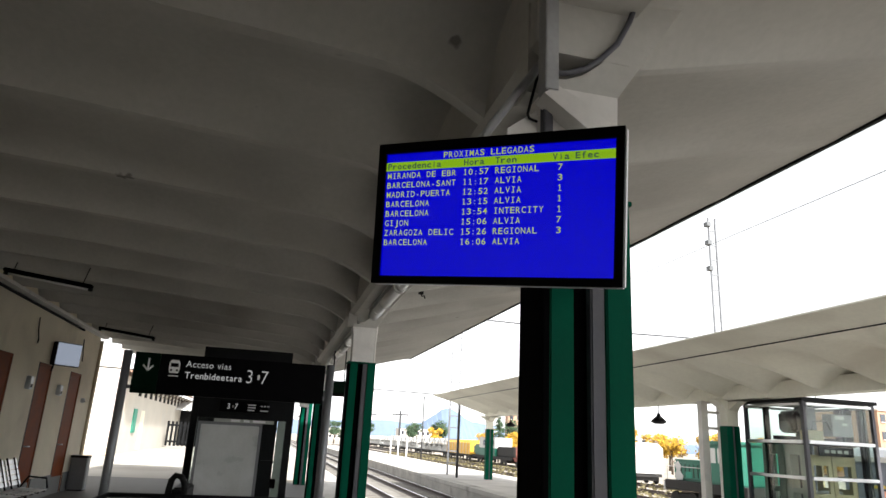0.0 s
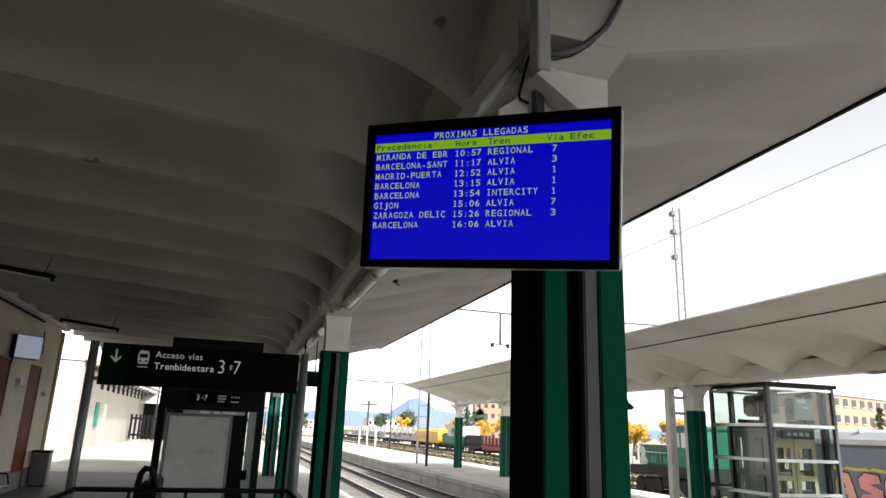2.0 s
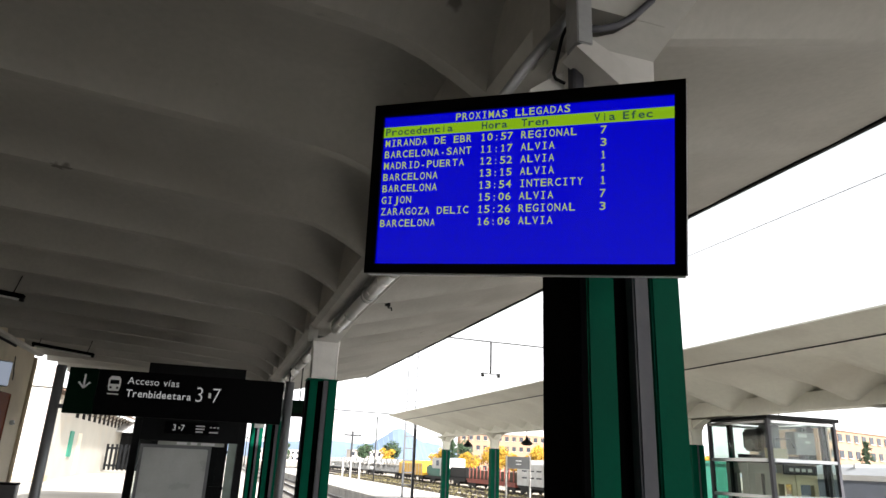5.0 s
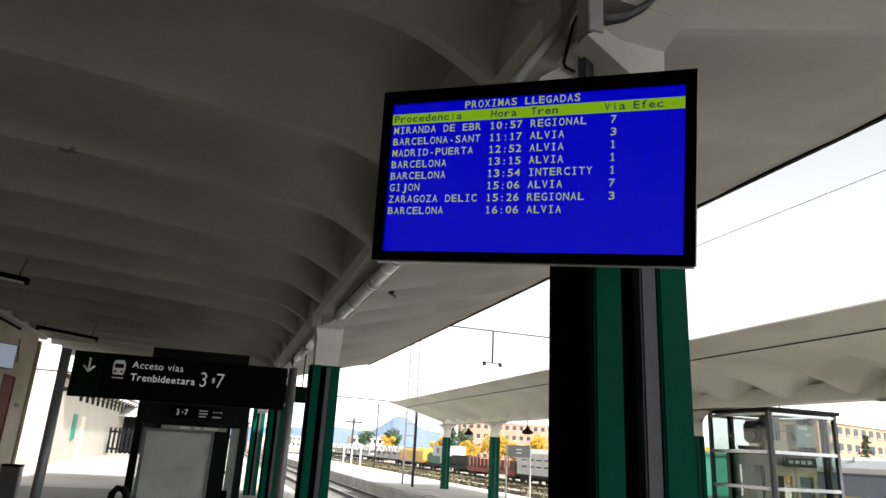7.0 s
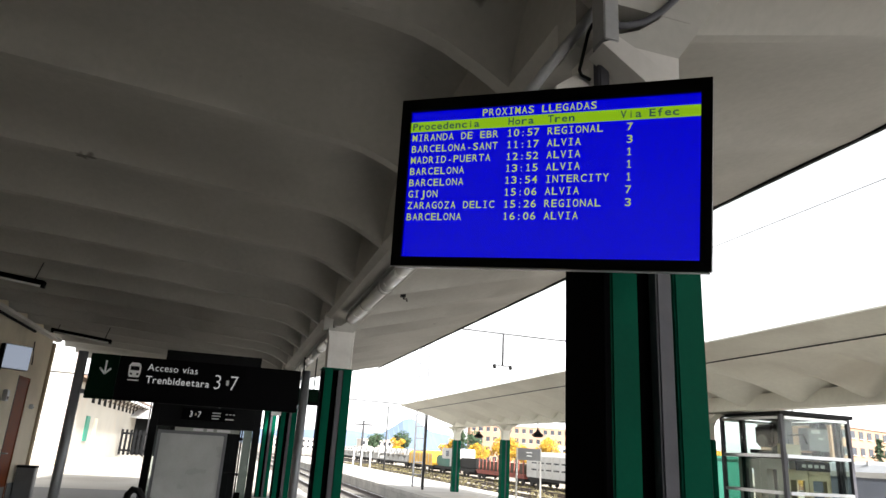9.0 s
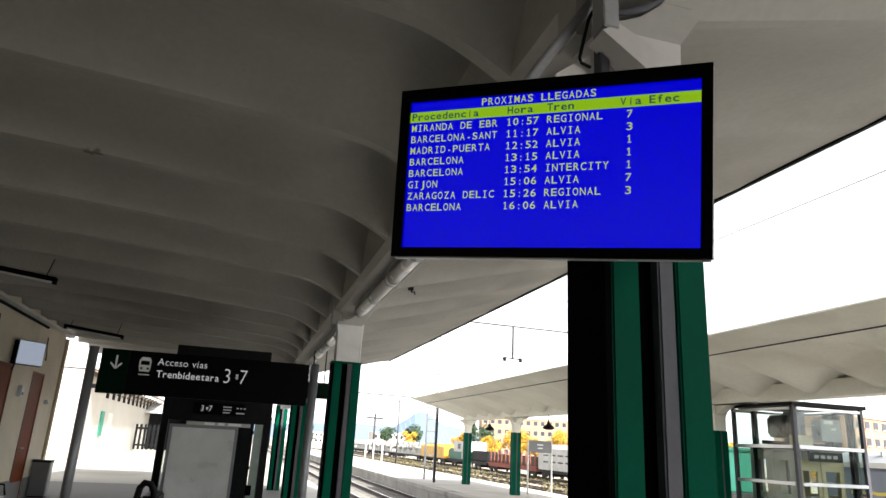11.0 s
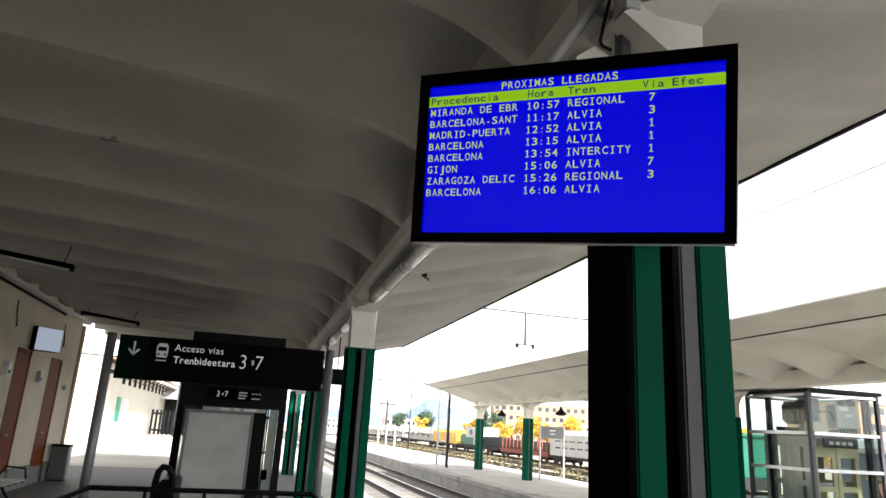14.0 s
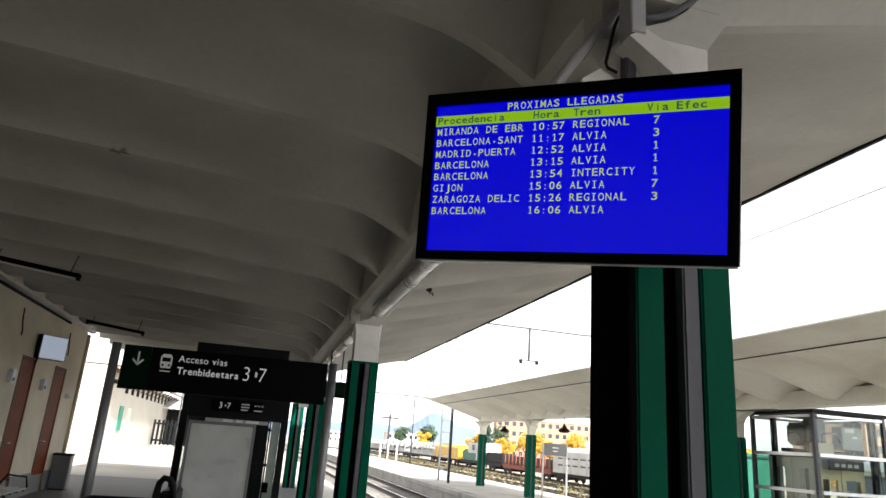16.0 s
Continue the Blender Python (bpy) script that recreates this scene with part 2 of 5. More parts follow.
def prism(bm, pts, axis, a, b):
    """Extrudes a closed outline along an axis. For axis y the outline is (x, z), for x it is (y, z), for z it is (x, y)."""
    def at(p, v):
        return {"y": (p[0], v, p[1]), "x": (v, p[0], p[1]), "z": (p[0], p[1], v)}[axis]
    lo, hi = [bm.verts.new(at(p, a)) for p in pts], [bm.verts.new(at(p, b)) for p in pts]
    bm.faces.new(lo[::-1])
    bm.faces.new(hi)
    n = len(pts)
    for i in range(n):
        bm.faces.new((lo[i], lo[(i + 1) % n], hi[(i + 1) % n], hi[i]))
    bmesh.ops.recalc_face_normals(bm, faces=bm.faces)
    return bm


def tube(bm, points, r, sides=10, r2=None):
    """A round bar through points, with closed ends."""
    pts = [Vector(p) for p in points]
    rings = []
    for i, p in enumerate(pts):
        d = (pts[min(i + 1, len(pts) - 1)] - pts[max(i - 1, 0)]).normalized()
        u = d.orthogonal().normalized() if not rings else (u - d * u.dot(d)).normalized()
        v = d.cross(u)
        rad = r if r2 is None else r + (r2 - r) * i / (len(pts) - 1)
        rings.append([bm.verts.new(p + rad * (math.cos(a) * u + math.sin(a) * v)) for a in (2 * math.pi * k / sides for k in range(sides))])
    for q, w in zip(rings, rings[1:]):
        for k in range(sides):
            f = bm.faces.new((q[k], q[(k + 1) % sides], w[(k + 1) % sides], w[k]))
            f.smooth = True
    bm.faces.new(rings[0][::-1])
    bm.faces.new(rings[-1])
    return bm


def mesh_of(bm, name, material):
    me = bpy.data.meshes.new(name)
    bmesh.ops.recalc_face_normals(bm, faces=bm.faces)
    bm.to_mesh(me)
    bm.free()
    for one in (material if isinstance(material, (list, tuple)) else [material]):
        me.materials.append(one)
    return me


def part(name, bm, material, parent=None, label=""):
    ob = new(name, mesh_of(bm, name, material))
    if parent is not None:
        ob.parent = parent
    if label:
        ob["label"] = label
    return ob


def thing(name, label, category, group="", at=(0, 0, 0), turn=0):
    ob = new(name)
    ob.matrix_basis = pose(*at, 0, 0, turn)
    return tagged(ob, label, category, group)


def setting(name, bm, material, label, category):
    return tagged(part(name, bm, material), label, category, kind="structure")


def B(*a, bevel=0.0):
    return box(bmesh.new(), *a, bevel=bevel)


GLYPHS = {}


def glyph(ch, bold, material):
    """Mesh of one character of the built-in font, with its left and right limits."""
    key = (ch, bold, material.name)
    if key not in GLYPHS:
        cu = bpy.data.curves.new("character", "FONT")
        cu.body, cu.resolution_u, cu.offset = ch, 3, bold
        ob = bpy.data.objects.new("character", cu)
        me = bpy.data.meshes.new_from_object(ob)
        me.name = "character"
        if ch in "1I":
            xs, ys = [v.co.x for v in me.vertices], [v.co.y for v in me.vertices]
            a, b, lo, hi = min(xs), max(xs), min(ys), max(ys)
            bm = bmesh.new()
            bm.from_mesh(me)
            foot = ((a - 0.15, lo), (b + 0.15, lo), (b + 0.15, lo + 0.08), (a - 0.15, lo + 0.08))
            flag = ((a - 0.16, hi - 0.22), (a, hi - 0.11), (a, hi), (a - 0.16, hi - 0.13))
            serif = ((a - 0.15, hi - 0.08), (b + 0.15, hi - 0.08), (b + 0.15, hi), (a - 0.15, hi))
            for pts in (foot, flag if ch == "1" else serif):
                bm.faces.new([bm.verts.new((x, y, 0.0)) for x, y in pts])
            bm.to_mesh(me)
            bm.free()
        me.materials.clear()
        me.materials.append(material)
        xs = [v.co.x for v in me.vertices]
        GLYPHS[key] = (me, min(xs), max(xs))
        bpy.data.objects.remove(ob)
        bpy.data.curves.remove(cu)
    return GLYPHS[key]


def write(text, parent, material, place, size, cell=None, squeeze=0.8, bold=0.0, fill=0.0):
    """Writes text from the place on, each character a part of its own. cell: a fixed step for each character; fill: the share of the step that a character fills."""
    x, k = 0.0, size * squeeze
    for ch in text:
        if ch == " ":
            x += cell if cell is not None else size * 0.32
            continue
        me, lo, hi = glyph(ch, bold, material)
        if fill and ch not in ":-.i":
            k = cell * (fill * 0.72 if ch in "1IJfjt" else fill) / (hi - lo)
        elif fill:
            k = size * squeeze
        ox = x - lo * k if cell is None else x + (cell - (hi - lo) * k) / 2 - lo * k
        ob = new("character", me)
        ob.parent = parent
        ob.matrix_basis = place @ Matrix.Translation((ox, 0, 0)) @ Matrix.Diagonal((k, size, 1, 1))
        x += cell if cell is not None else (hi - lo) * k + size * 0.10

# ---- the large structure ----
BAY, P0 = 6.74, 3.076            # pillar spacing and the front of the pillar that carries the display
RIB = BAY / 5
PILLAR_X0, PILLAR_X1 = 1.043, 1.409
EDGE_X = 2.85                  # near platform edge
RAILS = (3.30, 4.46, 5.65, 6.78)
RAIL_Z = -0.36
OPP_X0, OPP_X1 = 7.36, 12.2
WALL_X = -4.35
# CAN_Y0 carries the unseen canopy and wall far back to block light.
CAN_Y0, CAN_Y1 = -58.0, 21.4


def wavy_shell(name, xs, under, depth, y0, y1, first, step, material, label, edge_lip=None, half=0.03, power=3.2, top_gap=0.13):
    """A ribbed concrete canopy: ribs run across it at even steps, with splayed sides; the top follows the slab."""
    ys = {y0, y1}
    k = math.ceil((y0 - first) / step)
    while first + k * step < y1 + 0.3:
        c = first + k * step
        ys |= {c} | {c + s * step * u for s in (-1, 1) for u in (half / step, 0.05, 0.09, 0.14, 0.20, 0.28, 0.38, 0.5)}
        k += 1
    ys = sorted(y for y in ys if y0 <= y <= y1)
    bm = bmesh.new()

    def rib(y):
        d = abs((y - first + step / 2) % step - step / 2)
        return max(0.0, 1 - max(0.0, d - half) / (step / 2 - half)) ** power
    low = [[bm.verts.new((x, y, under(x) + depth(x) * (1 - rib(y)))) for x in xs] for y in ys]
    top = [[bm.verts.new((x, y, under(x) + depth(x) + top_gap)) for x in xs] for y in (y0, y1)]
    for a, b in zip(low, low[1:]):
        for i in range(len(xs) - 1):
            bm.faces.new((a[i], b[i], b[i + 1], a[i + 1]))
    for i in range(len(xs) - 1):
        bm.faces.new((top[0][i], top[0][i + 1], top[1][i + 1], top[1][i]))
        bm.faces.new((low[0][i], low[0][i + 1], top[0][i + 1], top[0][i]))
        bm.faces.new((low[-1][i], top[1][i], top[1][i + 1], low[-1][i + 1]))
    for i in (0, len(xs) - 1):
        bm.faces.new([r[i] for r in low] + [top[1][i], top[0][i]])
    for f in bm.faces:
        f.smooth = True
    ob = setting(name, bm, material, label, "canopy")
    ob.data.set_sharp_from_angle(angle=radians(28))
    return ob


def lerp(pts, x):
    for (a, za), (b, zb) in zip(pts, pts[1:]):
        if x <= b:
            return za + (zb - za) * max(0.0, (x - a) / (b - a))
    return pts[-1][1]


LEFT_UNDER = [(WALL_X - 0.1, 3.74), (-1.79, 3.59), (0.40, 3.42), (0.58, 3.39), (0.72, 3.34), (0.86, 3.27), (1.01, 3.18)]
LEFT_DEPTH = [(WALL_X - 0.1, 0.27), (0.4, 0.29), (1.01, 0.44)]
RIGHT_UNDER = [(1.48, 3.255), (4.095, 3.937)]
RIGHT_DEPTH = [(1.48, 0.28), (2.2, 0.15), (3.2, 0.07), (4.095, 0.01)]
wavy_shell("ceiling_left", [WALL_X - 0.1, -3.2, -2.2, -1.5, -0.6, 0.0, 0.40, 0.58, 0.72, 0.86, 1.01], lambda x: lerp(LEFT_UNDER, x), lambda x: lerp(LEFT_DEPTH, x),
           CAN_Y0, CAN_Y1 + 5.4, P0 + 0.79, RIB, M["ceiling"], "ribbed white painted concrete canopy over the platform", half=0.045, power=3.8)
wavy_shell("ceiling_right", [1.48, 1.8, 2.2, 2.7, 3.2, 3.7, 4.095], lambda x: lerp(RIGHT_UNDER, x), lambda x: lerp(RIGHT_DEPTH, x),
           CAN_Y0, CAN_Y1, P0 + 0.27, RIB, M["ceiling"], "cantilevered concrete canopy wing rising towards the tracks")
setting("trim_gutter", B(4.10, 4.13, CAN_Y0, CAN_Y1, 3.925, 3.995), M["dark"], "dark metal drip edge along the canopy", "gutter")
bm = bmesh.new()
prism(bm, [(1.01, 3.19), (1.07, 3.15), (1.44, 3.15), (1.48, 3.19), (1.48, 3.62), (1.01, 3.62)], "y", P0 + 0.02, CAN_Y1 + 5.4)
setting("beam_soffit", B(1.01, 1.48, CAN_Y0, P0 + 0.02, 3.40, 3.62), M["ceiling"], "shaded valley slab between the canopy wings", "slab")
setting("beam", bm, M["ceiling"], "long concrete beam carried by the platform pillars", "beam")

# ground, platforms and yard
GY0, GY1 = -60.0, 260.0
bm = bmesh.new()
outline = [(-60, 0.0), (1.7, 0.0), (1.7, -0.9), (-60, -0.9)]
prism(bm, outline, "y", GY0, 24.0)
# Pale strip split off the floor to bounce light onto the canopy wing.
setting("pavement_edge_strip", B(1.7, EDGE_X - 0.35, GY0, GY1, -0.9, 0.0), M["coping"], "pale paving strip along the track side, bouncing light up", "platform")
setting("floor", bm, M["floor"], "worn platform paving under the canopy, set dark to dim its ceiling", "floor")
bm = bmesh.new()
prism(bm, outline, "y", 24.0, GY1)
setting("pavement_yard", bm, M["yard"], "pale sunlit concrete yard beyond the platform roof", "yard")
bm = bmesh.new()
prism(bm, [(EDGE_X - 0.35, 0.0), (EDGE_X, 0.0), (EDGE_X, -0.10), (EDGE_X - 0.06, -0.12), (EDGE_X - 0.06, -0.9), (EDGE_X - 0.35, -0.9)], "y", GY0, GY1)
setting("trim_platform_edge", bm, M["coping"], "pale stone edge of the near platform", "platform edge")
bm = bmesh.new()
prism(bm, [(EDGE_X - 0.06, -0.52), (OPP_X0 + 0.06, -0.52), (OPP_X0 + 0.06, -0.9), (EDGE_X - 0.06, -0.9)], "y", GY0, GY1)
setting("ground_trackbed", bm, M["ballast"], "grey ballast between the two platforms", "track bed")
bm = bmesh.new()
prism(bm, [(OPP_X0, 0.0), (OPP_X0 + 0.5, 0.0), (OPP_X0 + 0.5, -0.9), (OPP_X0 + 0.05, -0.9), (OPP_X0 + 0.05, -0.16), (OPP_X0, -0.14)], "y", GY0, 110)
setting("trim_island_edge", bm, M["edge_stone"], "weathered concrete face of the island platform", "platform edge")
setting("pavement_island", B(OPP_X0 + 0.5, OPP_X1, GY0, 110, -2.2, 0.0), M["coping"], "bright sunlit paving of the island platform", "platform")
bm = bmesh.new()
prism(bm, [(OPP_X1, -1.5), (4000, -1.5), (4000, -1.9), (OPP_X1, -1.9)], "y", -1500, 4200)
setting("ground", bm, M["earth"], "gravel and dry weeds of the railway yard", "ground")
bm = bmesh.new()
prism(bm, [(-60, -1.5), (-3000, -1.5), (-3000, -1.9), (-60, -1.9)], "y", -1500, 4200)
setting("ground_west", bm, M["earth"], "open ground beyond the station", "ground")
bm = bmesh.new()
prism(bm, [(-60, -1.5), (OPP_X1, -1.5), (OPP_X1, -1.9), (-60, -1.9)], "y", GY1, 4200)
setting("ground_north", bm, M["earth"], "open ground where the tracks lead away", "ground")

# rails: head, web and foot, on sleepers
for i, x in enumerate(RAILS):
    rail = thing("rail", "rusty running rail with a polished head on ballast", "rail", "running rails")
    bm = bmesh.new()
    prism(bm, [(x - 0.07, -0.515), (x + 0.07, -0.515), (x + 0.02, -0.47), (x + 0.02, -0.40), (x + 0.035, -0.385), (x + 0.035, RAIL_Z - 0.004), (x - 0.035, RAIL_Z - 0.004), (x - 0.035, -0.385), (x - 0.02, -0.40), (x - 0.02, -0.47)], "y", GY0, GY1)
    part("web", bm, M["rail"], rail)
    part("head", B(x - 0.028, x + 0.028, GY0, GY1, RAIL_Z - 0.004, RAIL_Z), M["rail_top"], rail, "polished rail head")
sl = mesh_of(B(-0.95, 0.95, -0.12, 0.12, -0.58, -0.512, bevel=0.015), "sleeper", M["sleeper"])
for x in (3.88, 6.215):
    for k in range(-20, 110):
        ob = new("sleeper", sl)
        ob.location = (x, 2 + 0.62 * k, random.uniform(-0.006, 0.006))
        tagged(ob, "concrete sleeper bedded in ballast", "sleeper", "track sleepers")

# station building along the platform
DOORS = ((13.05, 14.02), (15.42, 16.30), (17.62, 18.55))
DOOR_TOP, WALL_END = 2.64, 19.7
bm = bmesh.new()
cuts = [CAN_Y0] + [v for d in DOORS for v in d] + [WALL_END]
for a, b in zip(cuts[::2], cuts[1::2]):
    box(bm, WALL_X - 0.3, WALL_X, a, b, 0.0, 3.9)
for a, b in DOORS:
    box(bm, WALL_X - 0.3, WALL_X, a, b, DOOR_TOP, 3.9)
setting("wall_station", bm, M["wall"], "cream rendered station wall with brown doors", "wall")
setting("wall_station_back", B(-9.0, WALL_X - 0.3, CAN_Y0, WALL_END - 0.35, 0.0, 3.9), M["wall"], "solid body of the station building", "wall")
for i, (a, b) in enumerate(zip(cuts[::2], cuts[1::2])):
    setting("baseboard_%d" % (i + 1), B(WALL_X, WALL_X + 0.02, a, b, 0.0, 0.42), M["dado"], "grey painted dado along the wall foot", "dado")
setting("trim_ledge", prism(bmesh.new(), [(WALL_X, 3.655), (WALL_X + 0.12, 3.675), (WALL_X + 0.12, 3.735), (WALL_X, 3.735)], "y", CAN_Y0, WALL_END + 0.3), M["column_white"], "pale cornice where wall meets canopy", "cornice")
setting("trim_corner", B(WALL_X - 0.32, WALL_X + 0.05, WALL_END, WALL_END + 0.16, 0.0, 3.6), M["trim"], "ochre stone corner of the station building", "corner trim")
for i, (a, b) in enumerate(DOORS):
    d = tagged(thing("door_%d" % (i + 1), "orange-brown wooden door, closed", "door"), kind="structure")
    part("leaf", B(WALL_X - 0.06, WALL_X - 0.015, a + 0.06, b - 0.06, 0.36, DOOR_TOP - 0.06, bevel=0.006), M["door"], d)
    part("kick_plate", B(WALL_X - 0.07, WALL_X - 0.010, a + 0.06, b - 0.06, 0.0, 0.36), M["dado"], d, "grey kick plate")
    # The near stile is dark: the reveal's shadow put into its colour.
    for y0, y1, z0, z1, m in ((a, a + 0.06, 0, DOOR_TOP, "reveal_shade"), (b - 0.06, b, 0, DOOR_TOP, "door"), (a + 0.06, b - 0.06, DOOR_TOP - 0.06, DOOR_TOP, "door")):
        part("door_frame", B(WALL_X - 0.2, WALL_X - 0.005 if m == "door" else WALL_X + 0.004, y0, y1, z0, z1, bevel=0.004), M[m], d)
    part("handle", tube(bmesh.new(), [(WALL_X - 0.02, a + 0.16, 1.05), (WALL_X + 0.05, a + 0.16, 1.05), (WALL_X + 0.05, a + 0.28, 1.05)], 0.012, 6), M["steel"], d)

# ---- platform pillars ----


def pillar(y):
    p = thing("pillar", "green enamelled steel pillar with dark recess and grey pipe", "pillar", "platform pillars", at=(0, y, 0))
    x0, x1 = PILLAR_X0, PILLAR_X1
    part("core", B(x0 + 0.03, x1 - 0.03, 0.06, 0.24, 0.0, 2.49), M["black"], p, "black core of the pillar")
    # The left side's shade is put into its colour: black in place of green.
    part("side_panel", B(x0, x0 + 0.028, 0.002, 0.25, 0.0, 2.49, bevel=0.004), M["black"], p, "black side panel, the green side's shade put into its colour")
    part("flange", B(x0 + 0.028, x0 + 0.124, 0.0, 0.06, 0.0, 2.495, bevel=0.006), M["green"], p, "green enamelled flange")
    part("flange", B(x1 - 0.108, x1, 0.0, 0.06, 0.0, 2.495, bevel=0.006), M["green"], p, "green enamelled flange")
    part("side_panel", B(x1 - 0.03, x1, 0.06, 0.25, 0.0, 2.49, bevel=0.004), M["green"], p, "green enamelled side")
    part("back_panel", B(x0 + 0.03, x1 - 0.03, 0.24, 0.26, 0.0, 2.49), M["green"], p, "green enamelled back")
    part("conduit", B(x0 + 0.196, x1 - 0.112, 0.006, 0.055, 0.0, 2.50, bevel=0.006), M["grey_pipe"], p, "grey painted conduit cover")
    part("cap", B(x0 - 0.008, x1 + 0.008, -0.008, 0.262, 2.495, 2.515, bevel=0.003), M["green"], p)
    head = bmesh.new()
    prism(head, [(1.085, 2.515), (1.37, 2.515), (1.375, 2.85), (1.379, 2.985), (1.06, 2.985), (1.078, 2.88)], "y", 0.02, 0.235)
    part("head", head, M["column_white"], p, "white painted concrete pillar head")
    part("haunch", prism(bmesh.new(), [(1.06, 2.985), (1.379, 2.985), (1.47, 3.12), (1.56, 3.26), (1.72, 3.50), (1.50, 3.50), (1.44, 3.34), (1.377, 3.218), (1.30, 3.13), (1.22, 3.065), (1.145, 3.03), (1.06, 3.02)], "y", 0.022, 0.233), M["ceiling"], p, "curved concrete branch under the canopy wing")
    part("stub", B(1.0, 1.12, 0.09, 0.235, 2.985, 3.42), M["ceiling"], p, "concrete stub under the beam")
    part("drain_pipe", tube(bmesh.new(), [(1.395, 0.10, 2.51), (1.395, 0.10, 2.80), (1.405, 0.10, 3.02)], 0.013, 8), M["column_white"], p, "thin drain pipe")
    return p


for k in range(-1, 4):
    pillar(P0 + BAY * k)

# ---- tubular lamps along the beam ----


def beam_lamp(y0, y1):
    lamp = thing("tube_lamp", "long tubular fluorescent lamp clipped below the beam, unlit", "lamp", "beam lamps")
    part("cover", tube(bmesh.new(), [(1.26, y0, 3.07), (1.26, y1, 3.07)], 0.062, 16), M["tube_glass"], lamp)
    part("tray", B(1.19, 1.33, y0, y1, 3.13, 3.15), M["galv"], lamp, "galvanised mounting tray")
    for y in (y0 + 0.03, (y0 + y1) / 2, y1 - 0.03):
        ring = tube(bmesh.new(), [(1.26 + 0.066 * math.cos(a), y, 3.07 + 0.066 * math.sin(a)) for a in np.linspace(0, 2 * math.pi, 17)], 0.008, 6)
        part("clip", ring, M["galv"], lamp)


for k in range(0, 3):
    for j in range(3):
        a = P0 + BAY * k + 0.55 + j * 1.92
        beam_lamp(a, a + 1.87)

# ---- the arrivals display ----
ux, uy = Vector((0.7902, -0.6097, -0.0629)).normalized(), Vector((-0.0347, -0.1470, 0.9885))
uy = (uy - ux * uy.dot(ux)).normalized()
DISPLAY = Matrix.Translation((0.8105, 3.0376, 2.3909)) @ Matrix((ux, uy, ux.cross(uy))).transposed().to_4x4()
W, H = 0.977, 0.564
display = new("display")
display.matrix_basis = DISPLAY
tagged(display, "arrivals monitor with blue screen, mounted on the green pillar", "monitor")
w, h = W / 2, H / 2
SX0, SX1, SY0, SY1 = -0.4545, 0.4575, -0.2520, 0.2400
part("case", B(-w - 0.003, w + 0.003, -h - 0.002, h + 0.002, -0.060, -0.02, bevel=0.006), M["case"], display, "silver metal case")
bm = bmesh.new()
for x0, x1, y0, y1 in ((-w, w, SY1, h), (-w, w, -h, SY0), (-w, SX0, SY0, SY1), (SX1, w, SY0, SY1)):
    box(bm, x0, x1, y0, y1, -0.022, 0.0)
part("bezel", bm, M["bezel"], display, "glossy black bezel")
part("screen", B(SX0, SX1, SY0, SY1, -0.02, -0.010), M["blue"], display, "lit blue screen")
part("header_bar", B(SX0, SX1, 0.1700, 0.2050, -0.010, -0.0085), M["lime"], display)
CELL, SIZE = 0.0217, 0.0335


def screen_text(text, x, y, material, z):
    write(text, display, material, Matrix.Translation((x, y - SIZE * 0.345, z)), SIZE, CELL, 0.80, 0.014, fill=0.80)


screen_text("PROXIMAS LLEGADAS", -0.206, 0.2240, M["lime_text"], -0.0095)
for word, x in (("Procedencia", -0.449), ("Hora", -0.1175), ("Tren", 0.010), ("Via", 0.230), ("Efec", 0.313)):
    screen_text(word, x, 0.1885, M["navy"], -0.0080)
ROWS = (("MIRANDA DE EBR", "10:57", "REGIONAL", "7"), ("BARCELONA-SANT", "11:17", "ALVIA", "3"), ("MADRID-PUERTA", "12:52", "ALVIA", "1"), ("BARCELONA", "13:15", "ALVIA", "1"),
        ("BARCELONA", "13:54", "INTERCITY", "1"), ("GIJON", "15:06", "ALVIA", "7"), ("ZARAGOZA DELIC", "15:26", "REGIONAL", "3"), ("BARCELONA", "16:06", "ALVIA", ""))
for i, (place, hour, train, via) in enumerate(ROWS):
    for word, x in ((place, -0.449), (hour, -0.120), (train, 0.010), (via, 0.2495)):
        screen_text(word, x, 0.1500 - 0.03845 * i, M["lime_text"], -0.0095)
part("bracket", B(0.05, 0.40, -0.02, 0.16, -0.085, -0.055, bevel=0.005), M["dark"], display, "dark wall bracket")
part("bracket_arm", B(0.16, 0.26, 0.05, 0.12, -0.22, -0.085), M["dark"], display, "dark bracket arm")

# pipes and stays above the display
pipes = thing("pipe_stack", "grey painted pipes and stays at the pillar head", "pipes")
part("downpipe", B(1.005, 1.062, 2.98, 3.06, 2.90, 3.55, bevel=0.004), M["bracket"], pipes, "grey painted square downpipe")
bm = bmesh.new()
prism(bm, [(1.002, 2.885), (1.062, 2.925), (1.150, 2.885), (1.285, 2.80), (1.285, 2.74), (1.215, 2.74)], "y", 2.985, 3.085)
part("angle_bar", bm, M["column_white"], pipes, "white painted steel angle bar")
part("riser", B(1.035, 1.075, 3.065, 3.11, 2.5, 3.2, bevel=0.005), M["grey_pipe"], pipes, "grey riser pipe")
part("stay", tube(bmesh.new(), [(1.10, 3.15, 3.19), (0.88, 3.15, 2.85), (0.78, 3.15, 2.69)], 0.019, 8), M["bracket"], pipes, "pale diagonal stay")
part("stay_plate", prism(bmesh.new(), [(0.90, 2.775), (1.026, 2.876), (1.026, 2.74), (0.90, 2.74)], "y", 3.115, 3.13), M["column_white"], pipes, "white triangular plate")
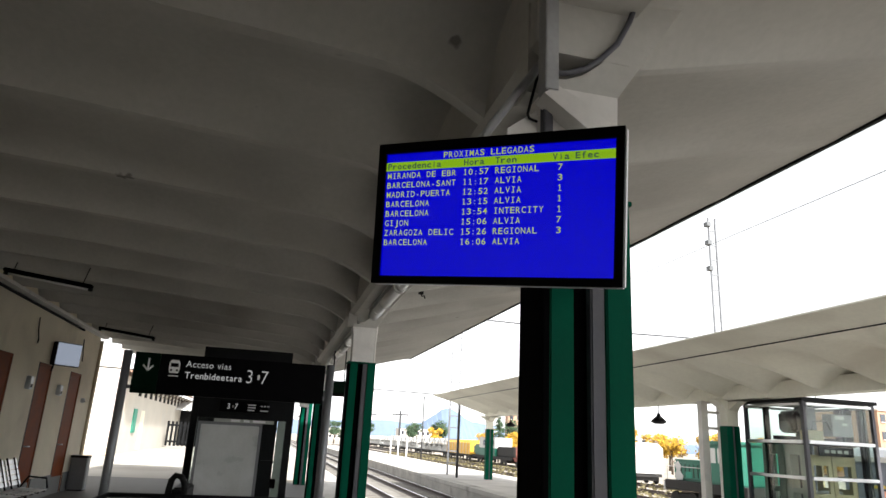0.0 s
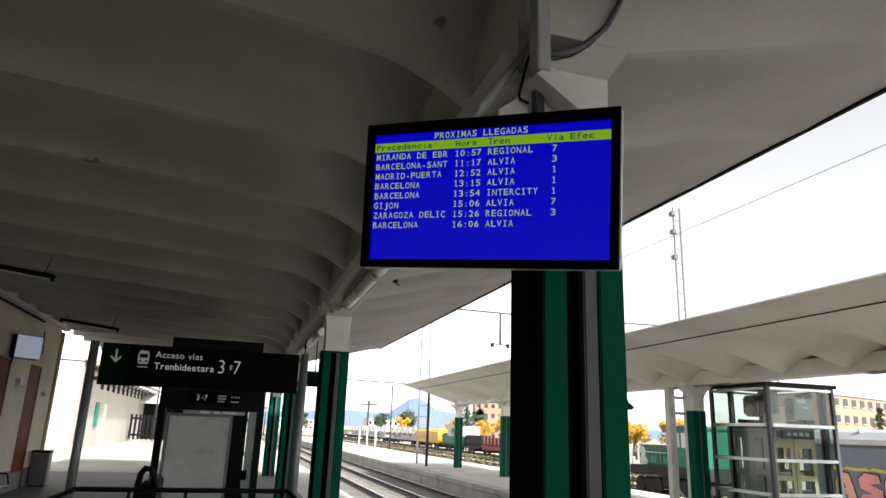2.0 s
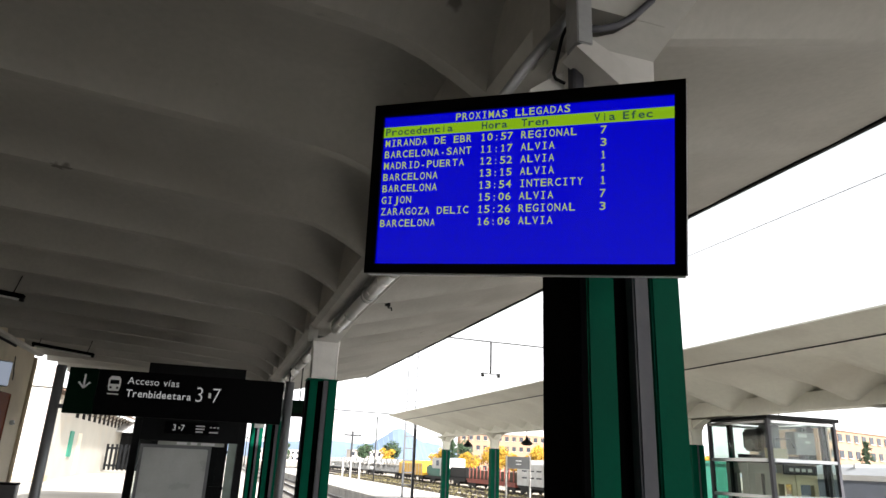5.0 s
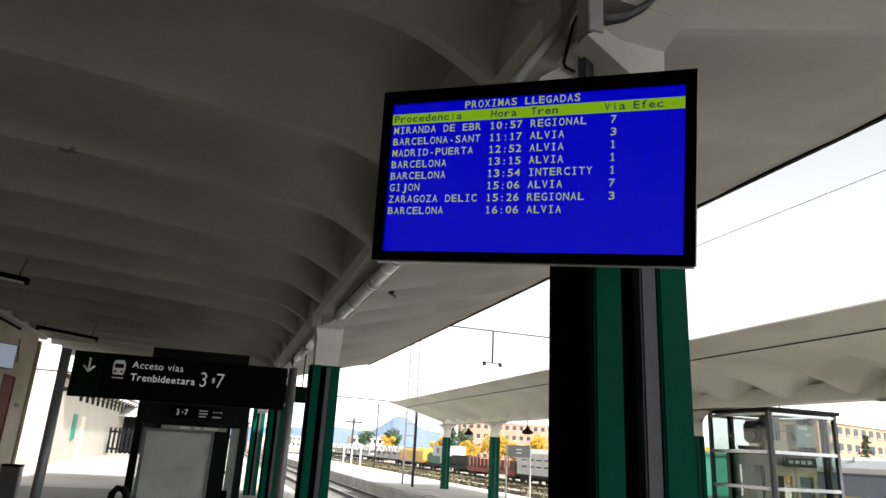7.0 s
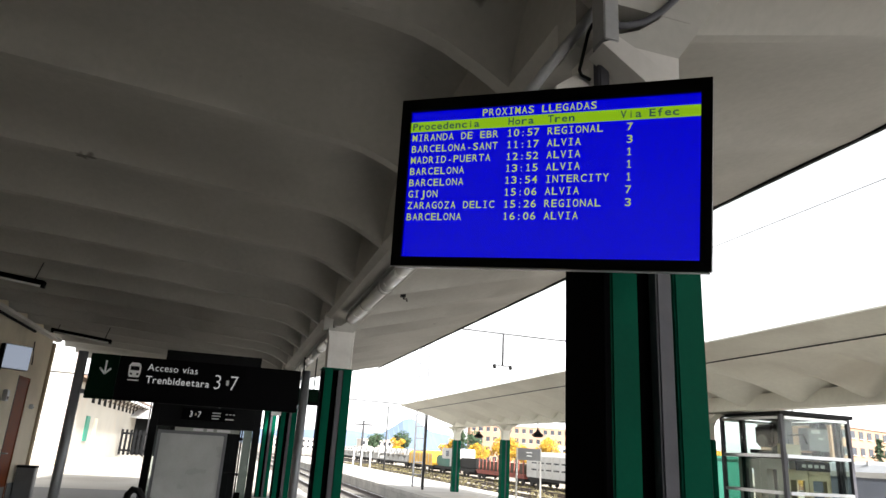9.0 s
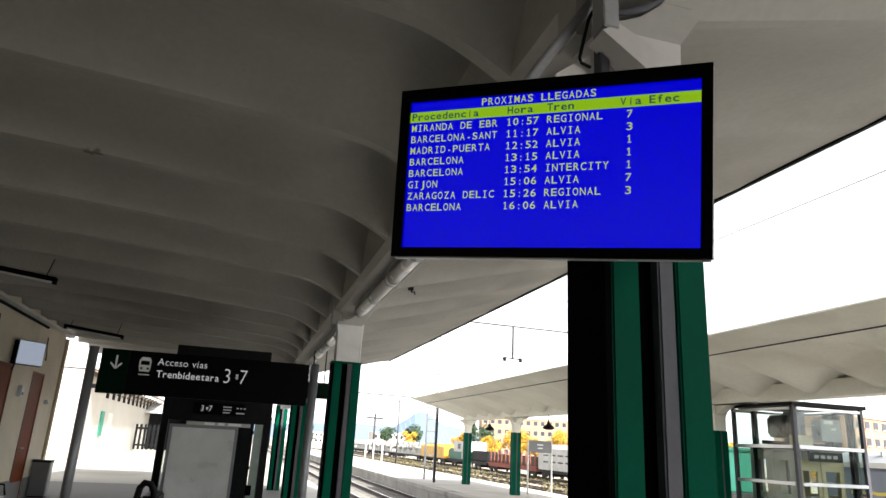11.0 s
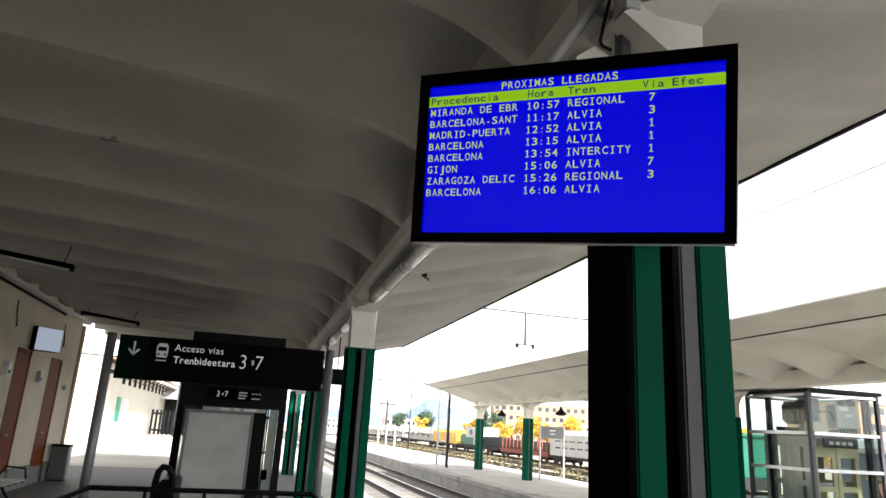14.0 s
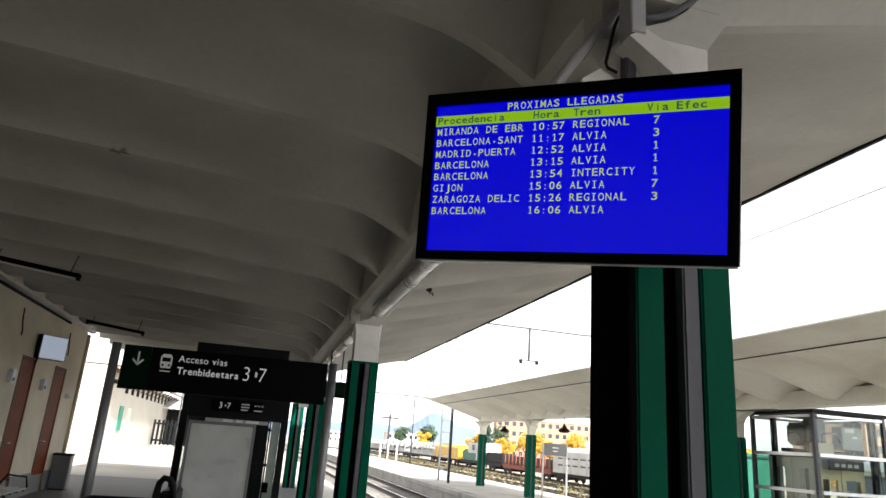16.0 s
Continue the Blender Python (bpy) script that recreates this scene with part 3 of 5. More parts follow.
part("cable", tube(bmesh.new(), [(1.03, 3.1, 3.04), (1.013, 3.1, 3.0), (0.995, 3.1, 2.92), (0.978, 3.1, 2.843), (0.985, 3.1, 2.825), (1.02, 3.1, 2.815)], 0.006, 6), M["rubber"], pipes, "loose black cable")
part("cable", tube(bmesh.new(), [(1.04, 3.06, 3.03), (1.07, 3.06, 2.99), (1.075, 3.06, 2.93)], 0.007, 6), M["bracket"], pipes, "grey cable loop")
part("conduit", tube(bmesh.new(), [(1.07, 3.07, 3.03), (1.145, 3.07, 3.045), (1.22, 3.07, 3.08), (1.295, 3.07, 3.145), (1.37, 3.07, 3.23), (1.43, 3.07, 3.35), (1.47, 3.07, 3.46)], 0.013, 8), M["grey_pipe"], pipes, "dark conduit along the haunch")

# ---- platform sign on two posts, over the stair railing ----
SY = 8.6
sign = thing("hanging_sign", "black direction sign with white lettering between two grey posts", "sign", at=(0, SY, 0))
part("panel", B(-1.10, 0.66, -0.03, 0.03, 1.88, 2.31, bevel=0.004), M["sign_black"], sign)
part("panel", B(-1.36, -1.104, -0.03, 0.03, 1.88, 2.31, bevel=0.004), M["sign_green"], sign, "dark green arrow panel")
part("bracket", B(-1.40, -1.36, -0.02, 0.02, 1.92, 1.96), M["post"], sign)
part("bracket", B(0.66, 0.70, -0.02, 0.02, 1.92, 1.96), M["post"], sign)
part("bracket", B(0.66, 0.70, -0.02, 0.02, 2.22, 2.26), M["post"], sign)


def flat_text(text, x, z, y, size, parent, material, squeeze=0.8, bold=0.0):
    write(text, parent, material, Matrix.Translation((x, y, z)) @ Matrix.Rotation(math.pi / 2, 4, "X"), size, None, squeeze, bold)


flat_text("Acceso vías", -0.835, 2.185, -0.0335, 0.098, sign, M["sign_glow"], 0.95, -0.004)
flat_text("Trenbideetara", -0.835, 2.065, -0.0335, 0.098, sign, M["sign_glow"], 0.95, 0.012)
flat_text("3", -0.19, 2.055, -0.0335, 0.21, sign, M["sign_glow"], 0.85, -0.012)
flat_text("7", -0.035, 2.055, -0.0335, 0.21, sign, M["sign_glow"], 0.85, -0.012)
part("dot", B(-0.075, -0.05, -0.034, -0.031, 2.10, 2.15), M["sign_white"], sign)
bm = bmesh.new()
for pts in (((-1.215, 2.25), (-1.215, 2.12)), ((-1.265, 2.175), (-1.215, 2.12)), ((-1.165, 2.175), (-1.215, 2.12))):
    tube(bm, [(pts[0][0], -0.031, pts[0][1]), (pts[1][0], -0.031, pts[1][1])], 0.010, 6)
part("arrow", bm, M["sign_white"], sign, "white arrow")
bm = bmesh.new()
prism(bm, [(-0.995, 2.11), (-0.905, 2.11), (-0.895, 2.15), (-0.895, 2.22), (-0.915, 2.25), (-0.985, 2.25), (-1.005, 2.22), (-1.005, 2.15)], "y", -0.034, -0.031)
part("train_icon", bm, M["sign_white"], sign, "white train pictogram")
bm = bmesh.new()
box(bm, -0.990, -0.910, -0.0355, -0.0345, 2.175, 2.215)
box(bm, -0.990, -0.970, -0.0355, -0.0345, 2.13, 2.15)
box(bm, -0.930, -0.910, -0.0355, -0.0345, 2.13, 2.15)
part("icon_window", bm, M["sign_black"], sign)
part("icon_track", B(-1.000, -0.900, -0.034, -0.031, 2.075, 2.085), M["sign_white"], sign)
part("tag", B(0.41, 0.507, -0.02, 0.02, 1.84, 1.878), M["sign_white"], sign, "small white tag under the panel")
for x in (-1.44, 0.72):
    post = thing("sign_post", "grey lacquered round steel post of the sign", "post", "sign posts", at=(x, SY, 0))
    part("tube", tube(bmesh.new(), [(0, 0, 0), (0, 0, 2.32)], 0.045, 14), M["post"], post)
    part("base_plate", B(-0.09, 0.09, -0.09, 0.09, 0.0, 0.015), M["post"], post)

railing = thing("stair_railing", "dark steel railing round the stairwell with solid lower panels", "railing")
RX0, RX1, RY0 = -1.40, 0.68, 5.2
for name, z, r in (("top_rail", 0.86, 0.025), ("mid_rail", 0.74, 0.014)):
    part(name, tube(bmesh.new(), [(RX0, RY0, z), (RX0, SY - 0.02, z), (RX0 + 0.03, SY, z), (RX1 - 0.03, SY, z), (RX1, SY - 0.02, z), (RX1, RY0, z)], r, 10), M["dark"], railing)
for x, y in [(RX0, RY0), (RX0, 6.9), (RX1, RY0), (RX1, 6.9), (-0.9, SY), (-0.36, SY), (0.18, SY)]:
    part("upright", tube(bmesh.new(), [(x, y, 0), (x, y, 0.86)], 0.018, 8), M["dark"], railing)
for x0, x1 in ((-1.0, -0.40), (-0.32, 0.14), (0.22, 0.60)):
    part("panel", B(x0, x1, SY - 0.012, SY + 0.012, 0.12, 0.70), M["dark"], railing, "dark sheet panel")
for x in (RX0, RX1):
    part("panel", B(x - 0.012, x + 0.012, RY0 + 0.1, 6.8, 0.12, 0.70), M["dark"], railing, "dark sheet panel")
    part("panel", B(x - 0.012, x + 0.012, 7.0, SY - 0.1, 0.12, 0.70), M["dark"], railing, "dark sheet panel")
loop = thing("escalator_handrail", "black rubber handrail loop at the stair head", "handrail")
part("loop", tube(bmesh.new(), [(-0.90, 9.3, 0.3), (-0.90, 9.25, 0.86), (-0.88, 9.22, 0.98), (-0.84, 9.2, 1.03), (-0.78, 9.2, 1.02), (-0.74, 9.2, 0.96), (-0.72, 9.22, 0.80)], 0.035, 10), M["rubber"], loop)
part("skirt", B(-0.86, -0.70, 9.2, 10.0, 0.0, 0.9, bevel=0.02), M["dark"], loop, "dark balustrade skirt")

far_sign = thing("hanging_board", "dark green platform board hung below the beam", "sign", at=(0, 14.0, 0))
part("board", B(1.12, 1.75, -0.05, 0.05, 2.27, 2.56, bevel=0.006), M["sign_green"], far_sign)
part("stripe", B(1.12, 1.75, -0.054, -0.05, 2.27, 2.33), M["sign_black"], far_sign)
for x in (1.2, 1.42):
    part("hanger", tube(bmesh.new(), [(x, 0, 2.56), (x, 0, 3.16)], 0.012, 6), M["dark"], far_sign)

# ---- glazed shelter over the underpass stairs ----
KY = 12.0
kiosk = thing("stair_shelter", "dark steel and glass shelter at the underpass stairs", "shelter", at=(0, KY, 0))
for x in (-1.02, 0.42):
    for y in (0.0, 3.2):
        part("post", B(x - 0.05, x + 0.05, y - 0.05, y + 0.05, 0.0, 2.30), M["dark"], kiosk)
part("roof", B(-1.12, 0.52, -0.15, 3.35, 2.30, 2.38, bevel=0.01), M["dark"], kiosk)
part("fascia", B(-0.97, 0.37, -0.04, 0.02, 1.72, 2.30), M["dark"], kiosk)
for x in (-1.02, 0.42):
    part("pane", B(x - 0.006, x + 0.006, 0.1, 3.1, 0.15, 2.2), M["glass"], kiosk)
for x in (0.02, 0.12, 0.22, 0.32):
    part("mullion", B(x - 0.012, x + 0.012, 0.0, 0.04, 0.0, 1.72), M["dark"], kiosk)
for z in (0.55, 1.1, 1.6):
    part("crossbar", B(0.0, 0.37, 0.0, 0.03, z - 0.02, z + 0.02), M["dark"], kiosk)
# Lit glass put in as opaque grey; the white patches are painted reflections.
part("light_band", B(-0.72, 0.18, -0.03, 0.0, 1.665, 1.715), M["cabin_grey"], kiosk, "pale opaque strip for the lit glass under the fascia")
for x0, x1 in ((-0.47, -0.33), (-0.28, -0.19), (-0.14, 0.05)):
    part("band_reflection", B(x0, x1, -0.036, -0.031, 1.675, 1.71), M["sign_white"], kiosk, "white patch painted for a reflection in the glass")
part("side_pane", B(0.24, 0.36, -0.03, -0.01, 0.25, 1.72), M["pale_pane"], kiosk, "opaque pale green pane")
part("lock_box", B(0.22, 0.30, -0.06, -0.031, 0.72, 0.86, bevel=0.006), M["black"], kiosk, "black lock box")
# Dark back wall, widened to darken the inside of the shelter.
part("back_wall", B(-0.97, 0.26, 3.1, 3.2, 0.0, 2.2), M["dark"], kiosk)
ksign = thing("direction_plate", "small black direction plate with platform numbers 3 and 7", "sign", at=(0.0, KY - 0.07, 0.05))
part("plate", B(-0.66, 0.06, -0.02, 0.02, 1.77, 1.94, bevel=0.003), M["sign_black"], ksign)
flat_text("3", -0.55, 1.815, -0.0235, 0.12, ksign, M["sign_glow"], 0.9)
flat_text("7", -0.44, 1.815, -0.0235, 0.12, ksign, M["sign_glow"], 0.9)
part("dot", B(-0.475, -0.455, -0.024, -0.021, 1.84, 1.87), M["sign_white"], ksign)
for x, ww, z in ((-0.24, 0.12, 1.88), (-0.24, 0.12, 1.84), (-0.24, 0.10, 1.80), (-0.05, 0.03, 1.87), (0.0, 0.03, 1.87), (0.05, 0.03, 1.87), (-0.05, 0.12, 1.80)):
    part("bar", B(x, x + ww, -0.023, -0.0205, z, z + 0.018), M["sign_white"], ksign)
upper = thing("upper_board", "dark rear board hung below the canopy", "sign board", at=(0, KY, 0))
part("board", B(-1.0, 0.36, -0.04, 0.04, 2.56, 2.80, bevel=0.004), M["dark"], upper)
for x in (-0.8, 0.16):
    part("support", tube(bmesh.new(), [(x, 0, 2.38), (x, 0, 2.57)], 0.02, 6), M["dark"], upper)
nb = thing("notice_board", "pale grey glazed notice board in a dark frame", "notice board", at=(0, KY - 0.5, 0))
part("panel", B(-0.855, -0.025, -0.03, 0.02, 0.35, 1.62, bevel=0.008), M["board"], nb)
bm = bmesh.new()
for x0, x1, z0, z1 in ((-0.895, -0.855, 0.0, 1.66), (-0.025, 0.015, 0.0, 1.66), (-0.855, -0.025, 1.62, 1.66), (-0.855, -0.025, 0.31, 0.35)):
    box(bm, x0, x1, -0.045, 0.035, z0, z1)
part("frame", bm, M["post"], nb)

# ---- things by the station wall ----
bin_ = thing("litter_bin", "tall steel litter bin with dark rim by the wall", "bin", at=(-4.12, 19.0, 0))
bm = bmesh.new()
prism(bm, [(-0.17, -0.13), (0.17, -0.13), (0.19, -0.10), (0.19, 0.10), (0.17, 0.13), (-0.17, 0.13), (-0.19, 0.10), (-0.19, -0.10)], "z", 0.03, 0.74)
part("body", bm, M["post"], bin_, "dull steel body")
bm = bmesh.new()
prism(bm, [(-0.18, -0.14), (0.18, -0.14), (0.20, -0.11), (0.20, 0.11), (0.18, 0.14), (-0.18, 0.14), (-0.20, 0.11), (-0.20, -0.11)], "z", 0.74, 0.79)
part("rim", bm, M["dark"], bin_, "dark rim")
part("base", B(-0.16, 0.16, -0.12, 0.12, 0.0, 0.03), M["dark"], bin_)

wall_box = thing("wall_display", "grey monitor on a wall arm with a pale lit screen", "monitor", at=(WALL_X + 0.30, 16.1, 2.87), turn=50)
part("case", B(-0.28, 0.28, 0.0, 0.15, -0.235, 0.235, bevel=0.012), M["dark"], wall_box, "dark case")
part("screen", B(-0.265, 0.265, -0.005, 0.001, -0.22, 0.22), M["pale_screen"], wall_box, "pale lit screen")
part("arm", B(-0.20, -0.12, 0.14, 0.22, -0.05, 0.05), M["dark"], wall_box, "dark wall arm")
part("bracket", tube(bmesh.new(), [(-0.25, 0.05, -0.23), (-0.27, 0.06, -0.36)], 0.018, 6), M["dark"], wall_box)
for y, z, s in ((14.95, 2.21, 0.12), (16.88, 2.18, 0.11), (18.90, 2.05, 0.05)):
    fix = thing("wall_fixture", "small pale box fixed to the station wall", "wall box", "wall boxes", at=(WALL_X, y, z))
    part("housing", B(0.0, 0.09, -s * 0.7, s * 0.7, -s, s, bevel=0.012), M["white_plastic"], fix)
    part("slot", B(0.09, 0.094, -s * 0.4, s * 0.4, -s * 0.7, -s * 0.2), M["dark"], fix)
conduit = thing("wall_conduit", "dark conduit running under the cornice of the station wall", "conduit")
part("run", tube(bmesh.new(), [(WALL_X + 0.03, CAN_Y0, 3.615), (WALL_X + 0.03, 17.9, 3.615)], 0.028, 8), M["black"], conduit)
for y, z0 in ((14.95, 3.02), (18.2, 2.93)):
    c = thing("wall_cable", "dark cable looping down the station wall", "cable", at=(WALL_X, y, 0))
    part("run", tube(bmesh.new(), [(0.02, -0.1, 3.42), (0.03, -0.08, 3.2), (0.02, 0.06, 3.05), (0.03, 0.02, 2.95), (0.02, 0.08, z0)], 0.012, 6), M["rubber"], c)


def seat_bench(x, y):
    b = thing("bench", "perforated steel seat bench with blue-grey backs by the wall", "bench", at=(x, y, 0))
    part("beam", B(0.10, 0.16, -0.1, 1.9, 0.36, 0.41), M["dark"], b)
    for k in range(3):
        y0 = k * 0.62
        for j in range(4):
            part("slat", B(0.03 + 0.105 * j, 0.115 + 0.105 * j, y0, y0 + 0.54, 0.43 - 0.006 * j, 0.448 - 0.006 * j, bevel=0.005), M["alu"], b, "pale metal slat")
        for j in range(5):
            zz = 0.50 + 0.082 * j
            part("slat", prism(bmesh.new(), [(0.0 - 0.03 * j, zz), (0.018 - 0.03 * j, zz), (-0.006 - 0.03 * j, zz + 0.066), (-0.024 - 0.03 * j, zz + 0.066)], "y", y0, y0 + 0.54), M["alu"], b, "pale metal slat")
        for yy in (y0 + 0.10, y0 + 0.42):
            part("rib", tube(bmesh.new(), [(0.44, yy, 0.405), (0.06, yy, 0.425), (0.03, yy, 0.46), (-0.13, yy, 0.92)], 0.014, 6), M["dark"], b, "dark seat rib")
    for y0 in (0.12, 1.62):
        part("leg", tube(bmesh.new(), [(0.13, y0, 0.37), (0.36, y0, 0.02)], 0.022, 8), M["dark"], b)
        part("leg", tube(bmesh.new(), [(0.13, y0, 0.37), (-0.12, y0, 0.02)], 0.022, 8), M["dark"], b)
    part("armrest", tube(bmesh.new(), [(0.0, 1.84, 0.45), (0.10, 1.84, 0.62), (0.38, 1.84, 0.60), (0.42, 1.84, 0.44)], 0.016, 8), M["dark"], b)


seat_bench(-3.85, 12.3)


def strip_lamp(y):
    lamp = thing("strip_lamp", "dark strip lamp hung below the canopy ribs, unlit", "lamp", "canopy strip lamps", at=(-3.80, y, 3.56))
    tilt = Matrix.Rotation(0.115, 4, "Y")
    for name, bm, m, label in (("tray", B(0.0, 1.19, -0.06, 0.06, 0.0, 0.055, bevel=0.008), M["black"], "dark lamp tray"),
                               ("tube", tube(bmesh.new(), [(0.05, 0.04, -0.012), (1.14, 0.04, -0.012)], 0.018, 8), M["tube_glass"], "pale fluorescent tube"),
                               ("end_cap", B(0.0, 0.05, 0.0, 0.06, -0.035, 0.0), M["dark"], ""), ("end_cap", B(1.14, 1.19, 0.0, 0.06, -0.035, 0.0), M["dark"], ""),
                               ("hanger", tube(bmesh.new(), [(0.12, 0, 0.05), (0.13, 0, 0.16)], 0.008, 6), M["dark"], ""), ("hanger", tube(bmesh.new(), [(1.05, 0, 0.05), (1.08, 0, 0.30)], 0.008, 6), M["dark"], "")):
        part(name, bm, m, lamp, label).matrix_basis = tilt


strip_lamp(11.3)
strip_lamp(17.0)

hook = thing("ceiling_hook", "small dark hook fixed under the canopy wing", "hook", at=(1.80, 9.0, 3.36))
part("plate", B(-0.03, 0.03, -0.02, 0.02, -0.02, 0.12), M["dark"], hook)
part("arm", tube(bmesh.new(), [(0.0, 0, 0.0), (0.012, 0, -0.04), (0.05, 0, -0.035), (0.055, 0, -0.07)], 0.009, 6), M["dark"], hook)

# ---- white annex and yard ----
AX, AY0, AY1 = -7.6, 39.0, 78.0
annex = thing("annex_building", "long whitewashed goods building with small dark openings", "building")
part("gable_wall", B(-16, AX, AY0, AY0 + 0.4, 0, 5.4), M["white_wall"], annex, "sunlit white end wall")
part("side_wall", B(AX - 0.4, AX, AY0 + 0.4, AY1, 0, 4.1), M["white_wall"], annex)
bm = bmesh.new()
prism(bm, [(AX + 0.9, 4.05), (AX + 0.9, 4.17), (-12, 6.0), (-16, 4.6), (-16, 4.4), (-12, 5.8)], "y", AY0 + 0.4, AY1)
part("roof", bm, M["roof_tile"], annex)
for k in range(15):
    y = 44.5 + 2.0 * k
    part("window", B(AX - 0.1, AX + 0.02, y, y + 0.9, 3.2, 3.95), M["black"], annex, "small dark opening")
    bm = bmesh.new()
    tube(bm, [(AX, y + 1.4, 3.5), (AX + 0.7, y + 1.4, 4.05)], 0.04, 6)
    part("strut", bm, M["bark"], annex, "timber eaves strut")
sh = part("shutter", B(AX, AX + 0.06, 43.9, 44.9, 1.1, 2.45), M["shutter"], annex, "green wooden shutter")
part("doorway", B(AX - 0.05, AX + 0.02, 46.5, 47.6, 0.1, 2.4), M["wall"], annex)
part("plinth", B(-13, AX + 0.3, AY0 - 0.8, AY0, 0, 0.28, bevel=0.03), M["trim"], annex, "low stone plinth")
gate = thing("yard_gate", "dark slatted gate closing the yard", "gate", at=(-7.4, 57, 0))
for k in range(9):
    part("slat", B(k * 0.30, k * 0.30 + 0.16, -0.03, 0.03, 0.15, 1.95), M["dark"], gate)
for z in (0.4, 1.6):
    part("rail", B(0, 2.6, 0.03, 0.09, z, z + 0.14), M["dark"], gate)
back = thing("lean_to_roof", "pale lean-to roof behind the gate", "roof", at=(-7.4, 62, 0))
bm = bmesh.new()
prism(bm, [(0, 2.9), (4, 3.6), (4, 3.75), (0, 3.05)], "x", -0.2, 4.5)
part("sheet", bm, M["wagon_white"], back)
part("wall", B(-0.2, 4.5, 3.6, 3.9, 0, 3.4), M["dark"], back, "dark interior wall")

# ---- island platform ----
OPX, OPY = 9.8, (8.2, 13.8, 19.4, 25.0, 30.6)
OPP_UNDER = [(7.15, 3.50), (7.8, 3.335), (9.65, 2.78), (9.95, 2.78), (12.4, 3.50)]
OPP_DEPTH = [(7.15, 0.004), (7.8, 0.006), (8.3, 0.10), (9.6, 0.30), (10.0, 0.30), (12.4, 0.03)]
wavy_shell("ceiling_island", [7.15, 7.5, 7.8, 7.83, 8.05, 8.3, 8.8, 9.2, 9.6, 9.65, 9.95, 10.0, 10.5, 11.2, 12.4], lambda x: lerp(OPP_UNDER, x), lambda x: lerp(OPP_DEPTH, x), -14.0, 30.85, 13.8, 1.4, M["far_ceiling"],
           "cream concrete butterfly canopy over the island platform", half=0.08, power=1.2, top_gap=0.02)
setting("beam_island", B(9.62, 9.98, -14, 30.80, 2.71, 3.0), M["far_ceiling"], "cream concrete beam of the island canopy", "beam")
# Dark tube added to draw the dark groove along the canopy's underside.
strip = thing("canopy_groove_line", "dark tube drawing the groove along the island canopy", "cable")
part("run", tube(bmesh.new(), [(7.8, -14, 3.328), (7.8, 30.8, 3.328)], 0.010, 6), M["wire"], strip)


def island_pillar(y):
    p = thing("island_pillar", "slim green pillar of the island platform with cream head", "pillar", "island pillars", at=(OPX, y, 0))
    part("shaft", B(-0.16, -0.02, -0.13, 0.13, 0, 2.17, bevel=0.01), M["green"], p)
    part("shaft", B(0.04, 0.16, -0.13, 0.13, 0, 2.17, bevel=0.01), M["green"], p)
    part("recess", B(-0.02, 0.04, -0.10, 0.10, 0, 2.165), M["grey_pipe"], p, "grey recess")
    bm = bmesh.new()
    prism(bm, [(-0.13, 2.17), (0.13, 2.17), (0.14, 2.45), (0.22, 2.60), (0.45, 2.72), (-0.45, 2.72), (-0.22, 2.60), (-0.14, 2.45)], "y", -0.12, 0.12)
    part("head", bm, M["far_ceiling"], p, "cream concrete pillar head")
    part("bracket", prism(bmesh.new(), [(0.12, 2.5), (0.5, 2.68), (1.2, 2.68), (-1.2, 2.68), (-0.5, 2.68), (-0.12, 2.5)], "x", -0.10, 0.10), M["far_ceiling"], p, "curved cream bracket")


for y in OPY:
    island_pillar(y)
# a white steel frame beside one pillar
fr = thing("steel_frame", "white painted steel frame beside the pillar", "frame", at=(OPX - 0.2, 14.45, 0))
part("post", B(-0.08, 0.08, -0.08, 0.08, 0.12, 2.72), M["column_white"], fr)
part("post", B(0.40, 0.50, -0.06, 0.06, 0.0, 2.6), M["column_white"], fr)
part("shoe", B(-0.10, 0.10, -0.10, 0.10, 0.0, 0.12), M["dado"], fr, "grey painted foot")
for z in (2.1, 2.45):
    part("tie", B(0.08, 0.40, -0.03, 0.03, z, z + 0.06), M["column_white"], fr)
part("brace", tube(bmesh.new(), [(0.08, 0, 0.5), (0.40, 0, 0.15)], 0.025, 6), M["column_white"], fr)


def bell_lamp(x, y, z):
    lamp = thing("bell_lamp", "dark bell-shaped lamp hanging from the island canopy", "lamp", "island lamps", at=(x, y, z))
    bm = bmesh.new()
    prof = [(0.03, 0.22), (0.06, 0.14), (0.16, 0.06), (0.20, 0.0), (0.12, -0.05), (0.0, -0.07)]
    rings = [[bm.verts.new((r * math.cos(2 * math.pi * k / 14), r * math.sin(2 * math.pi * k / 14), zz)) for k in range(14)] for r, zz in prof[:-1]]
    for a, b in zip(rings, rings[1:]):
        for k in range(14):
            bm.faces.new((a[k], a[(k + 1) % 14], b[(k + 1) % 14], b[k]))
    bm.faces.new(rings[-1])
    bm.faces.new(rings[0][::-1])
    part("shade", bm, M["dark"], lamp)
    part("rod", tube(bmesh.new(), [(0, 0, 0.2), (0, 0, 0.62)], 0.014, 6), M["dark"], lamp)


for y in (16.6, 22.2, 27.8):
    bell_lamp(9.8, y, 2.30)

# glazed lift
LX0, LX1, LY0, LY1, LZ = 10.14, 11.76, 12.02, 13.68, 2.66
lift = thing("lift_shaft", "glazed steel lift shaft with bright crossbars on the island platform", "lift")
bm = bmesh.new()
